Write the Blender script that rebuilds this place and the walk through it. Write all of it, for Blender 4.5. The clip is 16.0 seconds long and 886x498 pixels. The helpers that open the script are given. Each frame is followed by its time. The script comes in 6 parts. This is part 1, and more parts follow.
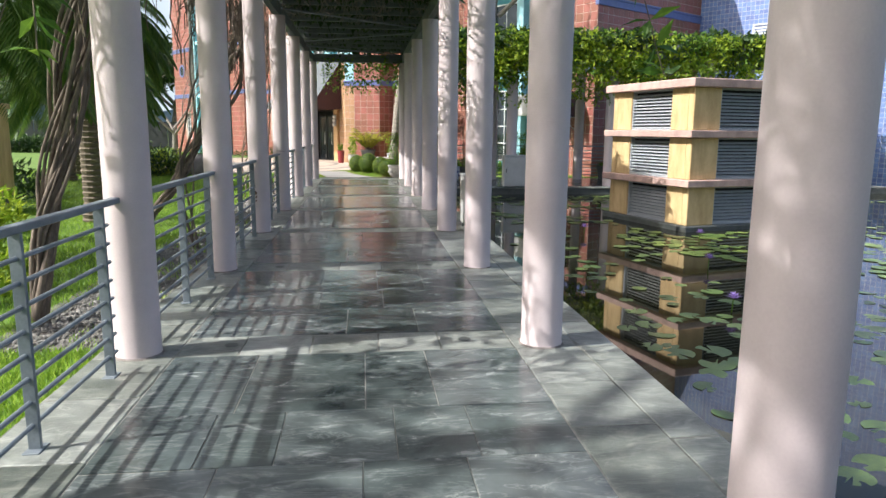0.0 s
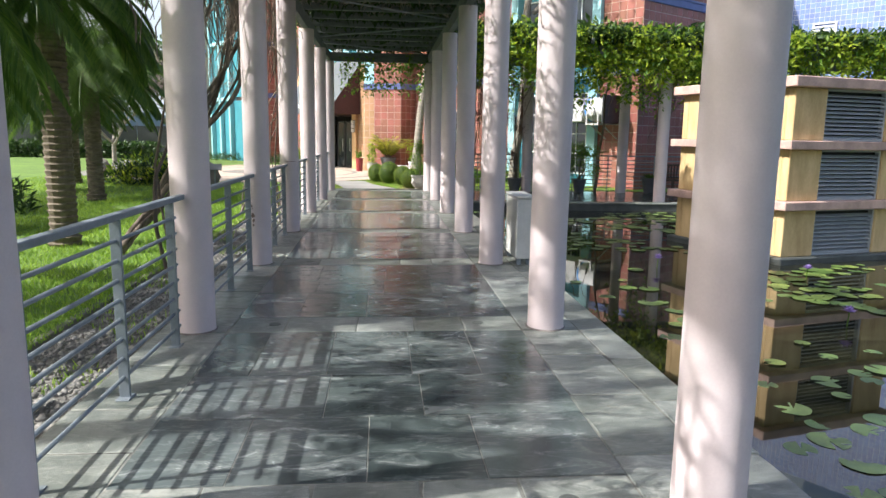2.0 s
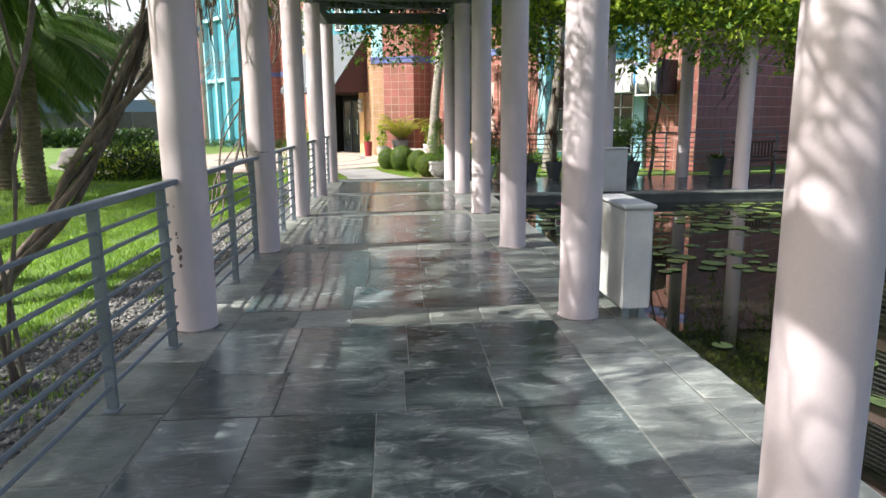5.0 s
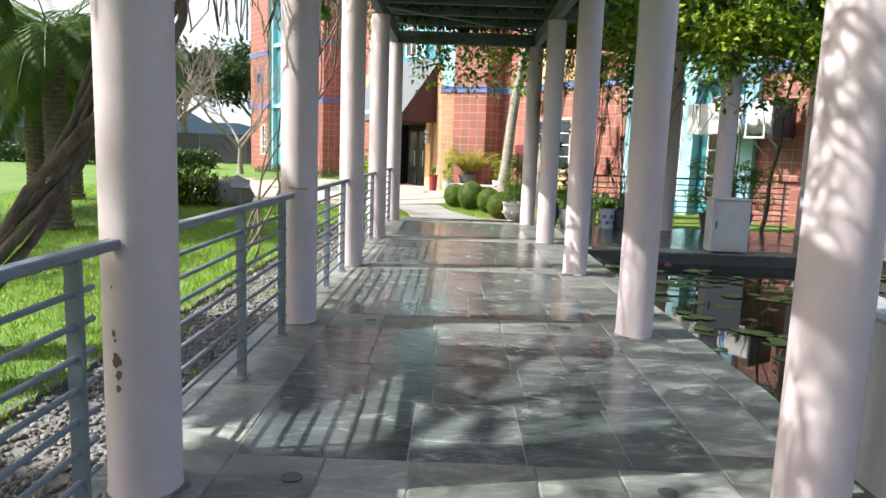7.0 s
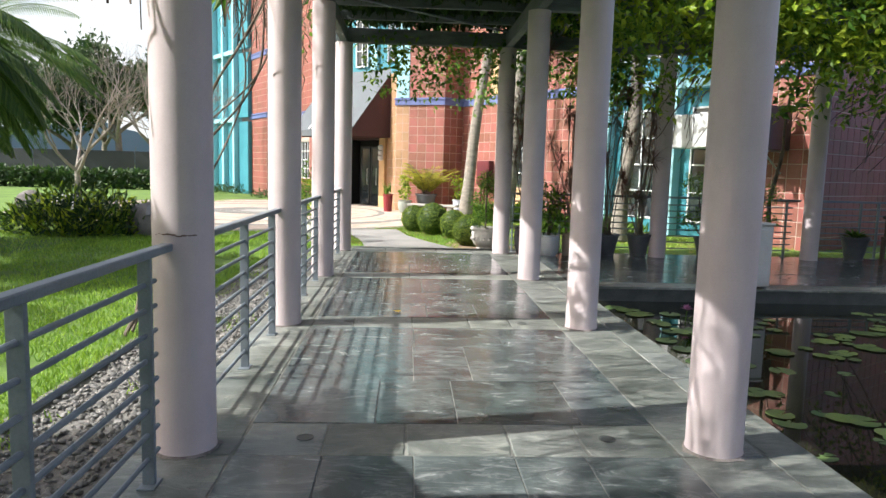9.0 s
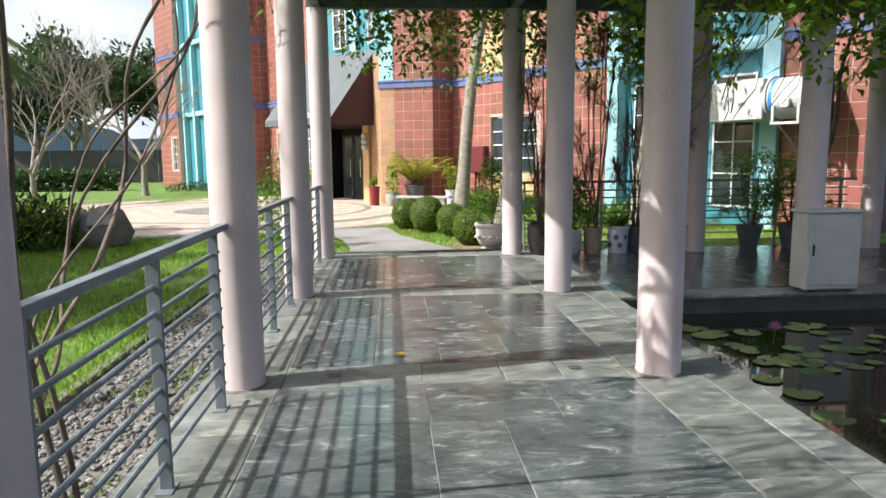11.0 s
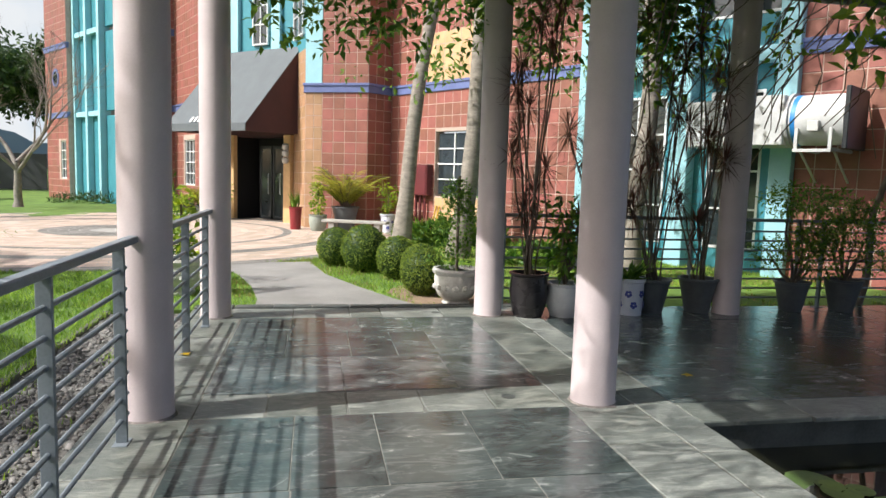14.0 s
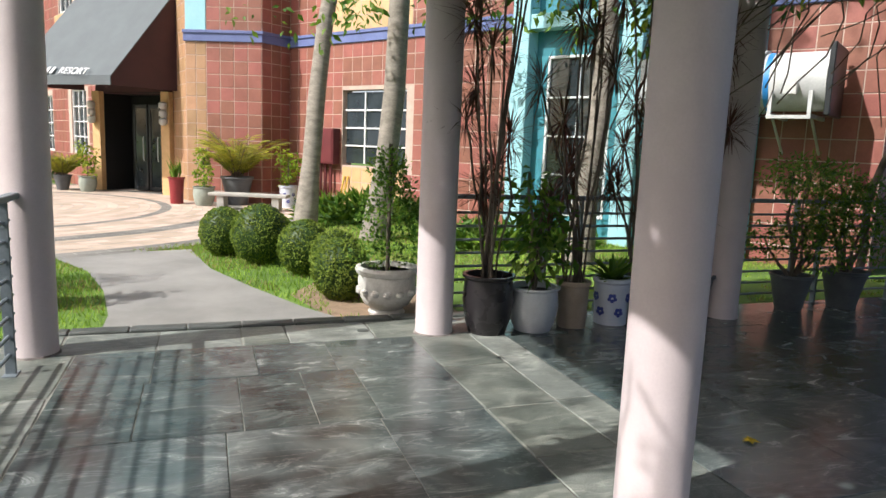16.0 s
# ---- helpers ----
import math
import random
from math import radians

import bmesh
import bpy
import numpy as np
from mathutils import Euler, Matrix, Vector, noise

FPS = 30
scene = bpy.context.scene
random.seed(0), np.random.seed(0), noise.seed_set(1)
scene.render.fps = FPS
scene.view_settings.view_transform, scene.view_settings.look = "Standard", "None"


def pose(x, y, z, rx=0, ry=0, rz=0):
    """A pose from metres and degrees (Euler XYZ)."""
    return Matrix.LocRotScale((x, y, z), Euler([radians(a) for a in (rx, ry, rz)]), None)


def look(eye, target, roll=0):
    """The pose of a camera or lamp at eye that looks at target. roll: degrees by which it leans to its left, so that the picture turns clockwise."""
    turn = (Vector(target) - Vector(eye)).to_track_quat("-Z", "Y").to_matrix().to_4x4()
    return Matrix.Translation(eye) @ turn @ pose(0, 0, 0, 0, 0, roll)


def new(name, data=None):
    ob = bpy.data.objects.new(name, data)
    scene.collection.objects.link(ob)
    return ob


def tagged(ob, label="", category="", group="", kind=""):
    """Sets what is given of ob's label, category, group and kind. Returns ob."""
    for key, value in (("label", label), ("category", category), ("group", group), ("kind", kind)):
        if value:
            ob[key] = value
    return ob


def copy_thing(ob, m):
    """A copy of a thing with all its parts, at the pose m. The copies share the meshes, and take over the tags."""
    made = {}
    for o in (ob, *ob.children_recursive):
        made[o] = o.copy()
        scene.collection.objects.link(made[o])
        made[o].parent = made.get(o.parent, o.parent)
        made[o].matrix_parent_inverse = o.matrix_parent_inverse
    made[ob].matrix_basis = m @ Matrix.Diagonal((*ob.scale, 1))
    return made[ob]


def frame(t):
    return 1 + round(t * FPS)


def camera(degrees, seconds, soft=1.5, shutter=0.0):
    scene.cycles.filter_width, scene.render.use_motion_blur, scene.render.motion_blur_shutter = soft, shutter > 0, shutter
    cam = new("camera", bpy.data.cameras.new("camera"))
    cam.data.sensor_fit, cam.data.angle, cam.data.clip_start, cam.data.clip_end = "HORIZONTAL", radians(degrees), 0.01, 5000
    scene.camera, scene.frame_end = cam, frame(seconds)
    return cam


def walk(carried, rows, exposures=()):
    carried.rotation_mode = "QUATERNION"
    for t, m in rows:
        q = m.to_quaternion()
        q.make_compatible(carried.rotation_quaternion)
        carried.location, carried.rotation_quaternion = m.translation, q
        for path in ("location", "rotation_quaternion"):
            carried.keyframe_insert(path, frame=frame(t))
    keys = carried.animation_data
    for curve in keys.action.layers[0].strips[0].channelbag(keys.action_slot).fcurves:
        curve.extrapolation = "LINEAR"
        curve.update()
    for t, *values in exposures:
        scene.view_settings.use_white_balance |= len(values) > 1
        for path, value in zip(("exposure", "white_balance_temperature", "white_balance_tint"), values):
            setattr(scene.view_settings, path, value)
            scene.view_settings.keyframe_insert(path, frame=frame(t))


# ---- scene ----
cam = camera(66.2, 16.0)
PATH = [
    (0, (0.112, -0.107, 1.559), (0.342, 1.850, 1.217), 0.5),
    (0.5, (0.039, 0.401, 1.531), (0.163, 2.380, 1.269), 0.6),
    (1, (0.054, 0.981, 1.556), (0.215, 2.955, 1.279), 1.6),
    (1.5, (0.008, 1.528, 1.564), (0.217, 3.497, 1.280), 0.4),
    (2, (0.030, 2.098, 1.575), (0.211, 4.063, 1.251), 0.9),
    (2.5, (-0.001, 2.660, 1.540), (0.264, 4.609, 1.175), 1.3),
    (3, (0.025, 3.230, 1.525), (0.226, 5.189, 1.180), 1.4),
    (3.5, (0.054, 3.783, 1.545), (0.187, 5.758, 1.255), -0.6),
    (4, (0.055, 4.364, 1.517), (0.262, 6.329, 1.203), 0.1),
    (4.2, (0.063, 4.595, 1.524), (0.211, 6.562, 1.192), -1.4),
    (6.3, (-0.145, 7.011, 1.498), (-0.013, 8.965, 1.092), 1.4),
    (6.5, (-0.160, 7.212, 1.519), (-0.113, 9.171, 1.118), -0.3),
    (7, (-0.168, 7.741, 1.506), (-0.193, 9.720, 1.219), 2.1),
    (7.5, (-0.196, 8.277, 1.454), (-0.091, 10.256, 1.188), 1.5),
    (8, (-0.192, 8.837, 1.515), (-0.083, 10.819, 1.271), 0.0),
    (8.5, (-0.247, 9.352, 1.515), (-0.201, 11.339, 1.292), 1.5),
    (9, (-0.320, 9.885, 1.519), (-0.210, 11.868, 1.284), 1.6),
    (9.5, (-0.316, 10.343, 1.485), (-0.298, 12.335, 1.307), 0.6),
    (9.7, (-0.325, 10.546, 1.483), (-0.267, 12.533, 1.258), 0.9),
    (11.8, (-0.472, 12.678, 1.541), (-0.299, 14.652, 1.268), -0.1),
    (12, (-0.463, 12.906, 1.519), (-0.296, 14.889, 1.320), 1.2),
    (12.5, (-0.493, 13.462, 1.486), (-0.353, 15.443, 1.251), 1.6),
    (13, (-0.534, 13.905, 1.513), (-0.337, 15.873, 1.218), 0.6),
    (13.5, (-0.495, 14.489, 1.524), (-0.242, 16.460, 1.300), 1.5),
    (14, (-0.482, 15.000, 1.505), (-0.108, 16.954, 1.294), 1.8),
    (14.5, (-0.442, 15.540, 1.501), (0.065, 17.455, 1.226), 1.9),
    (15, (-0.413, 16.047, 1.520), (0.032, 17.984, 1.296), 2.8),
    (15.5, (-0.373, 16.587, 1.494), (0.228, 18.477, 1.237), 1.1),
    (16, (-0.340, 17.048, 1.516), (0.317, 18.913, 1.217), 2.3),
]
walk(cam, [(t, look(eye, target, roll)) for t, eye, target, roll in PATH], [(0.0, 0.68), (2.7, 0.86), (4.0, 0.81), (6.4, 1.08), (7.5, 0.94), (9.5, 0.81), (13.0, 0.43), (16.0, 0.38)])

# ---- world, sun ----
SUN_FROM = Vector((-1.0, -0.205, 1.0)).normalized()
world = bpy.data.worlds.new("world")
scene.world = world
world.use_nodes = True
wn = world.node_tree
sky = wn.nodes.new("ShaderNodeTexSky")
sky.sky_type = "NISHITA"
sky.sun_disc = False
sky.sun_elevation = math.asin(SUN_FROM.z)
sky.sun_rotation = math.atan2(SUN_FROM.x, SUN_FROM.y)
sky.air_density, sky.dust_density, sky.ozone_density = 1.0, 4.5, 1.0
wn.links.new(sky.outputs[0], wn.nodes["Background"].inputs[0])
wn.nodes["Background"].inputs[1].default_value = 0.145
sun = new("sun", bpy.data.lights.new("sun", "SUN"))
sun.data.energy, sun.data.angle, sun.data.color = 4.6, radians(0.53), (1.0, 0.985, 0.955)
sun.matrix_world = look(SUN_FROM * 50, (0, 0, 0))


# ---- materials ----
def material(name, colour, colour2=None, rough=0.6, scale=6.0, fine=60.0, bump=0.15, metal=0.0, spread=0.0, rough2=None,
             stretch=(1, 1, 1), spec=0.5, island=False, sheen=None, thin=0.0):
    """A surface with broad patches and fine grain, both in real-world size."""
    m = bpy.data.materials.new(name)
    m.use_nodes = True
    nt = m.node_tree
    b = nt.nodes["Principled BSDF"]
    tc = nt.nodes.new("ShaderNodeTexCoord")
    mp = nt.nodes.new("ShaderNodeMapping")
    mp.inputs["Scale"].default_value = stretch
    oi = nt.nodes.new("ShaderNodeObjectInfo")
    shift = nt.nodes.new("ShaderNodeMath")
    shift.operation = "MULTIPLY"
    shift.inputs[1].default_value = 40.0
    nt.links.new(oi.outputs["Random"], shift.inputs[0])
    nt.links.new(shift.outputs[0], mp.inputs["Location"])
    nt.links.new(tc.outputs["Object"], mp.inputs["Vector"])
    n1 = nt.nodes.new("ShaderNodeTexNoise")
    n1.inputs["Scale"].default_value, n1.inputs["Detail"].default_value, n1.inputs["Roughness"].default_value = scale, 5, 0.6
    n2 = nt.nodes.new("ShaderNodeTexNoise")
    n2.inputs["Scale"].default_value, n2.inputs["Detail"].default_value = fine, 3
    for n in (n1, n2):
        nt.links.new(mp.outputs[0], n.inputs["Vector"])
    c2 = colour2 or tuple(c * 0.7 for c in colour)
    ramp = nt.nodes.new("ShaderNodeValToRGB")
    ramp.color_ramp.elements[0].position, ramp.color_ramp.elements[1].position = 0.32, 0.68
    ramp.color_ramp.elements[0].color, ramp.color_ramp.elements[1].color = (*c2, 1), (*colour, 1)
    add = nt.nodes.new("ShaderNodeMath")
    add.operation = "MULTIPLY_ADD"
    add.inputs[1].default_value = 0.35
    nt.links.new(n2.outputs[0], add.inputs[0])
    sub = nt.nodes.new("ShaderNodeMath")
    sub.operation = "SUBTRACT"
    sub.inputs[1].default_value = 0.175
    nt.links.new(n1.outputs[0], sub.inputs[0])
    nt.links.new(sub.outputs[0], add.inputs[2])
    nt.links.new(add.outputs[0], ramp.inputs[0])
    out = ramp.outputs[0]
    if spread:
        if island:
            rnd = nt.nodes.new("ShaderNodeNewGeometry").outputs["Random Per Island"]
        else:
            rnd = nt.nodes.new("ShaderNodeObjectInfo").outputs["Random"]
        hsv = nt.nodes.new("ShaderNodeHueSaturation")
        mr = nt.nodes.new("ShaderNodeMapRange")
        mr.inputs["To Min"].default_value, mr.inputs["To Max"].default_value = 1 - spread, 1 + spread
        nt.links.new(rnd, mr.inputs[0])
        nt.links.new(mr.outputs[0], hsv.inputs["Value"])
        mh = nt.nodes.new("ShaderNodeMapRange")
        mh.inputs["To Min"].default_value, mh.inputs["To Max"].default_value = 0.5 + spread * 0.06, 0.5 - spread * 0.06
        nt.links.new(rnd, mh.inputs[0])
        nt.links.new(mh.outputs[0], hsv.inputs["Hue"])
        nt.links.new(out, hsv.inputs["Color"])
        out = hsv.outputs[0]
    nt.links.new(out, b.inputs["Base Color"])
    rr = nt.nodes.new("ShaderNodeMapRange")
    rr.inputs["To Min"].default_value = rough
    rr.inputs["To Max"].default_value = rough2 if rough2 is not None else min(1, rough + 0.15)
    nt.links.new(n1.outputs[0], rr.inputs[0])
    nt.links.new(rr.outputs[0], b.inputs["Roughness"])
    b.inputs["Metallic"].default_value = metal
    b.inputs["Specular IOR Level"].default_value = spec
    if bump:
        bp = nt.nodes.new("ShaderNodeBump")
        bp.inputs["Strength"].default_value, bp.inputs["Distance"].default_value = bump, 0.01
        nt.links.new(add.outputs[0], bp.inputs["Height"])
        nt.links.new(bp.outputs[0], b.inputs["Normal"])
    if thin:
        t = nt.nodes.new("ShaderNodeBsdfTranslucent")
        nt.links.new(out, t.inputs[0])
        mx = nt.nodes.new("ShaderNodeMixShader")
        mx.inputs[0].default_value = thin
        nt.links.new(b.outputs[0], mx.inputs[1])
        nt.links.new(t.outputs[0], mx.inputs[2])
        nt.links.new(mx.outputs[0], nt.nodes["Material Output"].inputs[0])
    return m


PINK = material("pink_paint", (0.615, 0.532, 0.537), (0.535, 0.457, 0.466), 0.5, 2.5, 90, 0.12)


def slate(name, dark, mid, light, rough0, rough1, spread, bump):
    """Riven slate: cloudy tone, pale scuffed cleft ridges, patchy gloss; each slab takes its own tone."""
    m = bpy.data.materials.new(name)
    m.use_nodes = True
    nt = m.node_tree
    bsdf = nt.nodes["Principled BSDF"]
    tc, oi = nt.nodes.new("ShaderNodeTexCoord"), nt.nodes.new("ShaderNodeObjectInfo")
    mul = nt.nodes.new("ShaderNodeMath")
    mul.operation = "MULTIPLY"
    mul.inputs[1].default_value = 60.0
    nt.links.new(oi.outputs["Random"], mul.inputs[0])
    maps = []
    for sc in ((1, 1, 1), (0.8, 1.7, 1), (0.55, 2.6, 1)):
        mp = nt.nodes.new("ShaderNodeMapping")
        mp.inputs["Scale"].default_value = sc
        nt.links.new(mul.outputs[0], mp.inputs["Location"])
        nt.links.new(tc.outputs["Object"], mp.inputs["Vector"])
        maps.append(mp)
    cloud, cleft, grain = (nt.nodes.new("ShaderNodeTexNoise") for _ in range(3))
    for n, mp, sc, det, ro, dis in ((cloud, maps[0], 2.1, 6, 0.62, 0.8), (cleft, maps[1], 4.2, 10, 0.66, 0.9), (grain, maps[0], 70, 3, 0.6, 0)):
        n.inputs["Scale"].default_value, n.inputs["Detail"].default_value, n.inputs["Roughness"].default_value, n.inputs["Distortion"].default_value = sc, det, ro, dis
        nt.links.new(mp.outputs[0], n.inputs["Vector"])
    r1 = nt.nodes.new("ShaderNodeValToRGB")
    r1.color_ramp.elements[0].position, r1.color_ramp.elements[1].position = 0.36, 0.66
    r1.color_ramp.elements[0].color, r1.color_ramp.elements[1].color = (*dark, 1), (*mid, 1)
    nt.links.new(cloud.outputs[0], r1.inputs[0])
    r2 = nt.nodes.new("ShaderNodeValToRGB")
    r2.color_ramp.elements[0].position, r2.color_ramp.elements[1].position = 0.52, 0.68
    r2.color_ramp.elements[0].color, r2.color_ramp.elements[1].color = (0, 0, 0, 1), (0.55, 0.55, 0.55, 1)
    nt.links.new(cleft.outputs[0], r2.inputs[0])
    mix = nt.nodes.new("ShaderNodeMix")
    mix.data_type = "RGBA"
    nt.links.new(r2.outputs[0], mix.inputs[0])
    nt.links.new(r1.outputs[0], mix.inputs[6])
    mix.inputs[7].default_value = (*light, 1)
    hsv = nt.nodes.new("ShaderNodeHueSaturation")
    mr, mh, ms = (nt.nodes.new("ShaderNodeMapRange") for _ in range(3))
    for q, lo, hi, sock in ((mr, 1 - spread, 1 + spread, "Value"), (mh, 0.494, 0.51, "Hue"), (ms, 1.25, 0.75, "Saturation")):
        q.inputs["To Min"].default_value, q.inputs["To Max"].default_value = lo, hi
        nt.links.new(oi.outputs["Random"], q.inputs[0])
        nt.links.new(q.outputs[0], hsv.inputs[sock])
    # thin pale torn edges of the riven layers
    tear = nt.nodes.new("ShaderNodeTexNoise")
    tear.inputs["Scale"].default_value, tear.inputs["Detail"].default_value, tear.inputs["Roughness"].default_value, tear.inputs["Distortion"].default_value = 1.9, 7, 0.58, 1.6
    nt.links.new(maps[2].outputs[0], tear.inputs["Vector"])
    off, mag = nt.nodes.new("ShaderNodeMath"), nt.nodes.new("ShaderNodeMath")
    off.operation, mag.operation = "SUBTRACT", "ABSOLUTE"
    off.inputs[1].default_value = 0.5
    nt.links.new(tear.outputs[0], off.inputs[0])
    nt.links.new(off.outputs[0], mag.inputs[0])
    r3 = nt.nodes.new("ShaderNodeValToRGB")
    r3.color_ramp.elements[0].position, r3.color_ramp.elements[1].position = 0.0, 0.016
    r3.color_ramp.elements[0].color, r3.color_ramp.elements[1].color = (0.6, 0.6, 0.6, 1), (0, 0, 0, 1)
    nt.links.new(mag.outputs[0], r3.inputs[0])
    torn = nt.nodes.new("ShaderNodeMath")
    torn.operation = "MULTIPLY"
    nt.links.new(r3.outputs[0], torn.inputs[0])
    nt.links.new(cloud.outputs[0], torn.inputs[1])
    mix2 = nt.nodes.new("ShaderNodeMix")
    mix2.data_type = "RGBA"
    nt.links.new(torn.outputs[0], mix2.inputs[0])
    nt.links.new(mix.outputs[2], mix2.inputs[6])
    mix2.inputs[7].default_value = (*light, 1)
    nt.links.new(mix2.outputs[2], hsv.inputs["Color"])
    nt.links.new(hsv.outputs[0], bsdf.inputs["Base Color"])
    rr = nt.nodes.new("ShaderNodeMapRange")
    rr.inputs["From Min"].default_value, rr.inputs["From Max"].default_value = 0.35, 0.7
    rr.inputs["To Min"].default_value, rr.inputs["To Max"].default_value = rough0, rough1
    nt.links.new(cleft.outputs[0], rr.inputs[0])
    nt.links.new(rr.outputs[0], bsdf.inputs["Roughness"])
    ad = nt.nodes.new("ShaderNodeMath")
    ad.operation = "MULTIPLY_ADD"
    ad.inputs[1].default_value = 0.18
    nt.links.new(grain.outputs[0], ad.inputs[0])
    nt.links.new(cleft.outputs[0], ad.inputs[2])
    bp = nt.nodes.new("ShaderNodeBump")
    bp.inputs["Strength"].default_value, bp.inputs["Distance"].default_value = bump, 0.012
    nt.links.new(ad.outputs[0], bp.inputs["Height"])
    nt.links.new(bp.outputs[0], bsdf.inputs["Normal"])
    return m


SLATE = slate("dark_slate", (0.044, 0.056, 0.056), (0.108, 0.131, 0.126), (0.29, 0.315, 0.30), 0.09, 0.32, 0.27, 0.17)
SLATE_LIGHT = slate("pale_slate", (0.094, 0.107, 0.096), (0.222, 0.238, 0.212), (0.45, 0.455, 0.40), 0.28, 0.62, 0.24, 0.8)
JOINT = material("joint_mortar", (0.30, 0.30, 0.265), (0.07, 0.07, 0.062), 0.85, 2.2)
BEAM = material("grey_green_timber", (0.16, 0.19, 0.19), (0.09, 0.11, 0.11), 0.6, 3, 50, 0.3, stretch=(1, 1, 4))
RAIL = material("galvanised_paint", (0.235, 0.27, 0.30), (0.165, 0.195, 0.22), 0.42, 5, 80, 0.1, metal=0.25)
GRASS = material("lawn_soil", (0.125, 0.22, 0.03), (0.07, 0.13, 0.02), 0.9, 1.2, 40, 0.6)
BLADE = material("grass_blade", (0.30, 0.46, 0.055), (0.18, 0.32, 0.035), 0.55, 0.6, 5, 0, spread=0.3, island=True, thin=0.35)
GRAVEL = material("gravel_bed", (0.22, 0.21, 0.19), (0.11, 0.105, 0.095), 0.9, 20, 90, 0.8)
PEBBLE = material("pebble", (0.22, 0.215, 0.20), (0.11, 0.105, 0.095), 0.75, 8, 60, 0.2, spread=0.45, island=True)
CONCRETE = material("concrete", (0.40, 0.39, 0.36), (0.30, 0.295, 0.27), 0.8, 2.0, 70, 0.3)
DARKSTONE = material("dark_edge_stone", (0.10, 0.11, 0.105), (0.05, 0.055, 0.05), 0.4, 4, 50, 0.3)
TILE = material("terracotta_tile", (0.31, 0.116, 0.086), (0.23, 0.084, 0.062), 0.42, 3, 40, 0.12, spread=0.16, island=True)
TILE_PIECE = material("terracotta_tile_piece", (0.31, 0.116, 0.086), (0.23, 0.084, 0.062), 0.42, 3, 40, 0.12, spread=0.16)
GROUT = material("tile_grout", (0.52, 0.40, 0.34), (0.42, 0.32, 0.27), 0.85)
OCHRE_TILE = material("ochre_tile", (0.60, 0.39, 0.21), (0.50, 0.32, 0.16), 0.45, 3, 40, 0.12, spread=0.12, island=True)
TAN_TILE = material("tan_tile", (0.42, 0.25, 0.14), (0.33, 0.19, 0.10), 0.45, 3, 40, 0.12, spread=0.12, island=True)
BLUE = material("blue_band", (0.13, 0.17, 0.36), (0.10, 0.13, 0.29), 0.5, 4, 40, 0.1)
BLUE_TILE = material("blue_tile", (0.17, 0.25, 0.50), (0.135, 0.205, 0.43), 0.35, 3, 40, 0.08, spread=0.14, island=True)
BLUE_GROUT = material("pale_grout", (0.55, 0.58, 0.66), None, 0.85)
TEAL = material("teal_paint", (0.05, 0.25, 0.31), (0.035, 0.20, 0.25), 0.45, 2, 30, 0.05)
AQUA = material("pale_aqua_paint", (0.33, 0.60, 0.67), (0.28, 0.53, 0.60), 0.45, 2, 30, 0.05)
WHITE = material("white_metal", (0.74, 0.75, 0.76), (0.62, 0.63, 0.64), 0.4, 3, 40, 0.06)
CREAM = material("cream_cabinet", (0.60, 0.60, 0.58), (0.50, 0.50, 0.48), 0.45, 3, 40, 0.06)
YELLOW = material("yellow_render", (0.66, 0.49, 0.26), (0.46, 0.315, 0.15), 0.7, 3.0, 60, 0.25, stretch=(2.0, 2.0, 0.6))
LEDGE = material("pink_ledge_stone", (0.58, 0.40, 0.35), (0.36, 0.25, 0.22), 0.65, 4, 50, 0.3)
LOUVRE = material("grey_louvre", (0.42, 0.45, 0.48), (0.33, 0.36, 0.39), 0.45, 5, 50, 0.08, metal=0.15)
# near black that stands in for shade inside hollow places
DARK = material("shade_black", (0.012, 0.013, 0.014), None, 0.6)
AWNING = material("grey_awning_cloth", (0.12, 0.137, 0.147), (0.098, 0.112, 0.122), 0.75, 2, 80, 0.15)
AWNING_SIDE = material("maroon_awning_side", (0.075, 0.03, 0.03), (0.055, 0.022, 0.022), 0.75, 2, 80, 0.15)
MAROON = material("maroon_enamel", (0.14, 0.025, 0.03), (0.10, 0.018, 0.022), 0.4, 3, 40, 0.06)
DOORFRAME = material("door_metal", (0.05, 0.055, 0.06), None, 0.35, metal=0.5)
BARK = material("grey_bark", (0.30, 0.27, 0.23), (0.17, 0.15, 0.125), 0.85, 5, 40, 0.8, stretch=(1, 1, 2.5))
DRYVINE = material("dry_vine_stem", (0.20, 0.16, 0.125), (0.07, 0.054, 0.042), 0.85, 9, 60, 0.6, stretch=(1, 1, 0.3))
PALMBARK = material("palm_bark", (0.20, 0.165, 0.125), (0.10, 0.08, 0.06), 0.9, 7, 50, 0.9, stretch=(1, 1, 3))
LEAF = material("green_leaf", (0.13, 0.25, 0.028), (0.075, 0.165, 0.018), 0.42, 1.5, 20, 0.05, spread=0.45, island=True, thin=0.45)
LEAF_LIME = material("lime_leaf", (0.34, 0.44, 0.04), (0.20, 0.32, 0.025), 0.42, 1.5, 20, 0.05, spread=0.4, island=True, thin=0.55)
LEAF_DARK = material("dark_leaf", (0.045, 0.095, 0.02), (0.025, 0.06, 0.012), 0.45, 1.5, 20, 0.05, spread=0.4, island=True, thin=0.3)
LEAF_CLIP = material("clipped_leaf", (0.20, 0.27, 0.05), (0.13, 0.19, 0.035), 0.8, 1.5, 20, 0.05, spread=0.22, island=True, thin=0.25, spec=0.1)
LEAF_RED = material("bronze_leaf", (0.15, 0.055, 0.035), (0.08, 0.045, 0.025), 0.45, 1.5, 20, 0.05, spread=0.4, island=True, thin=0.3)
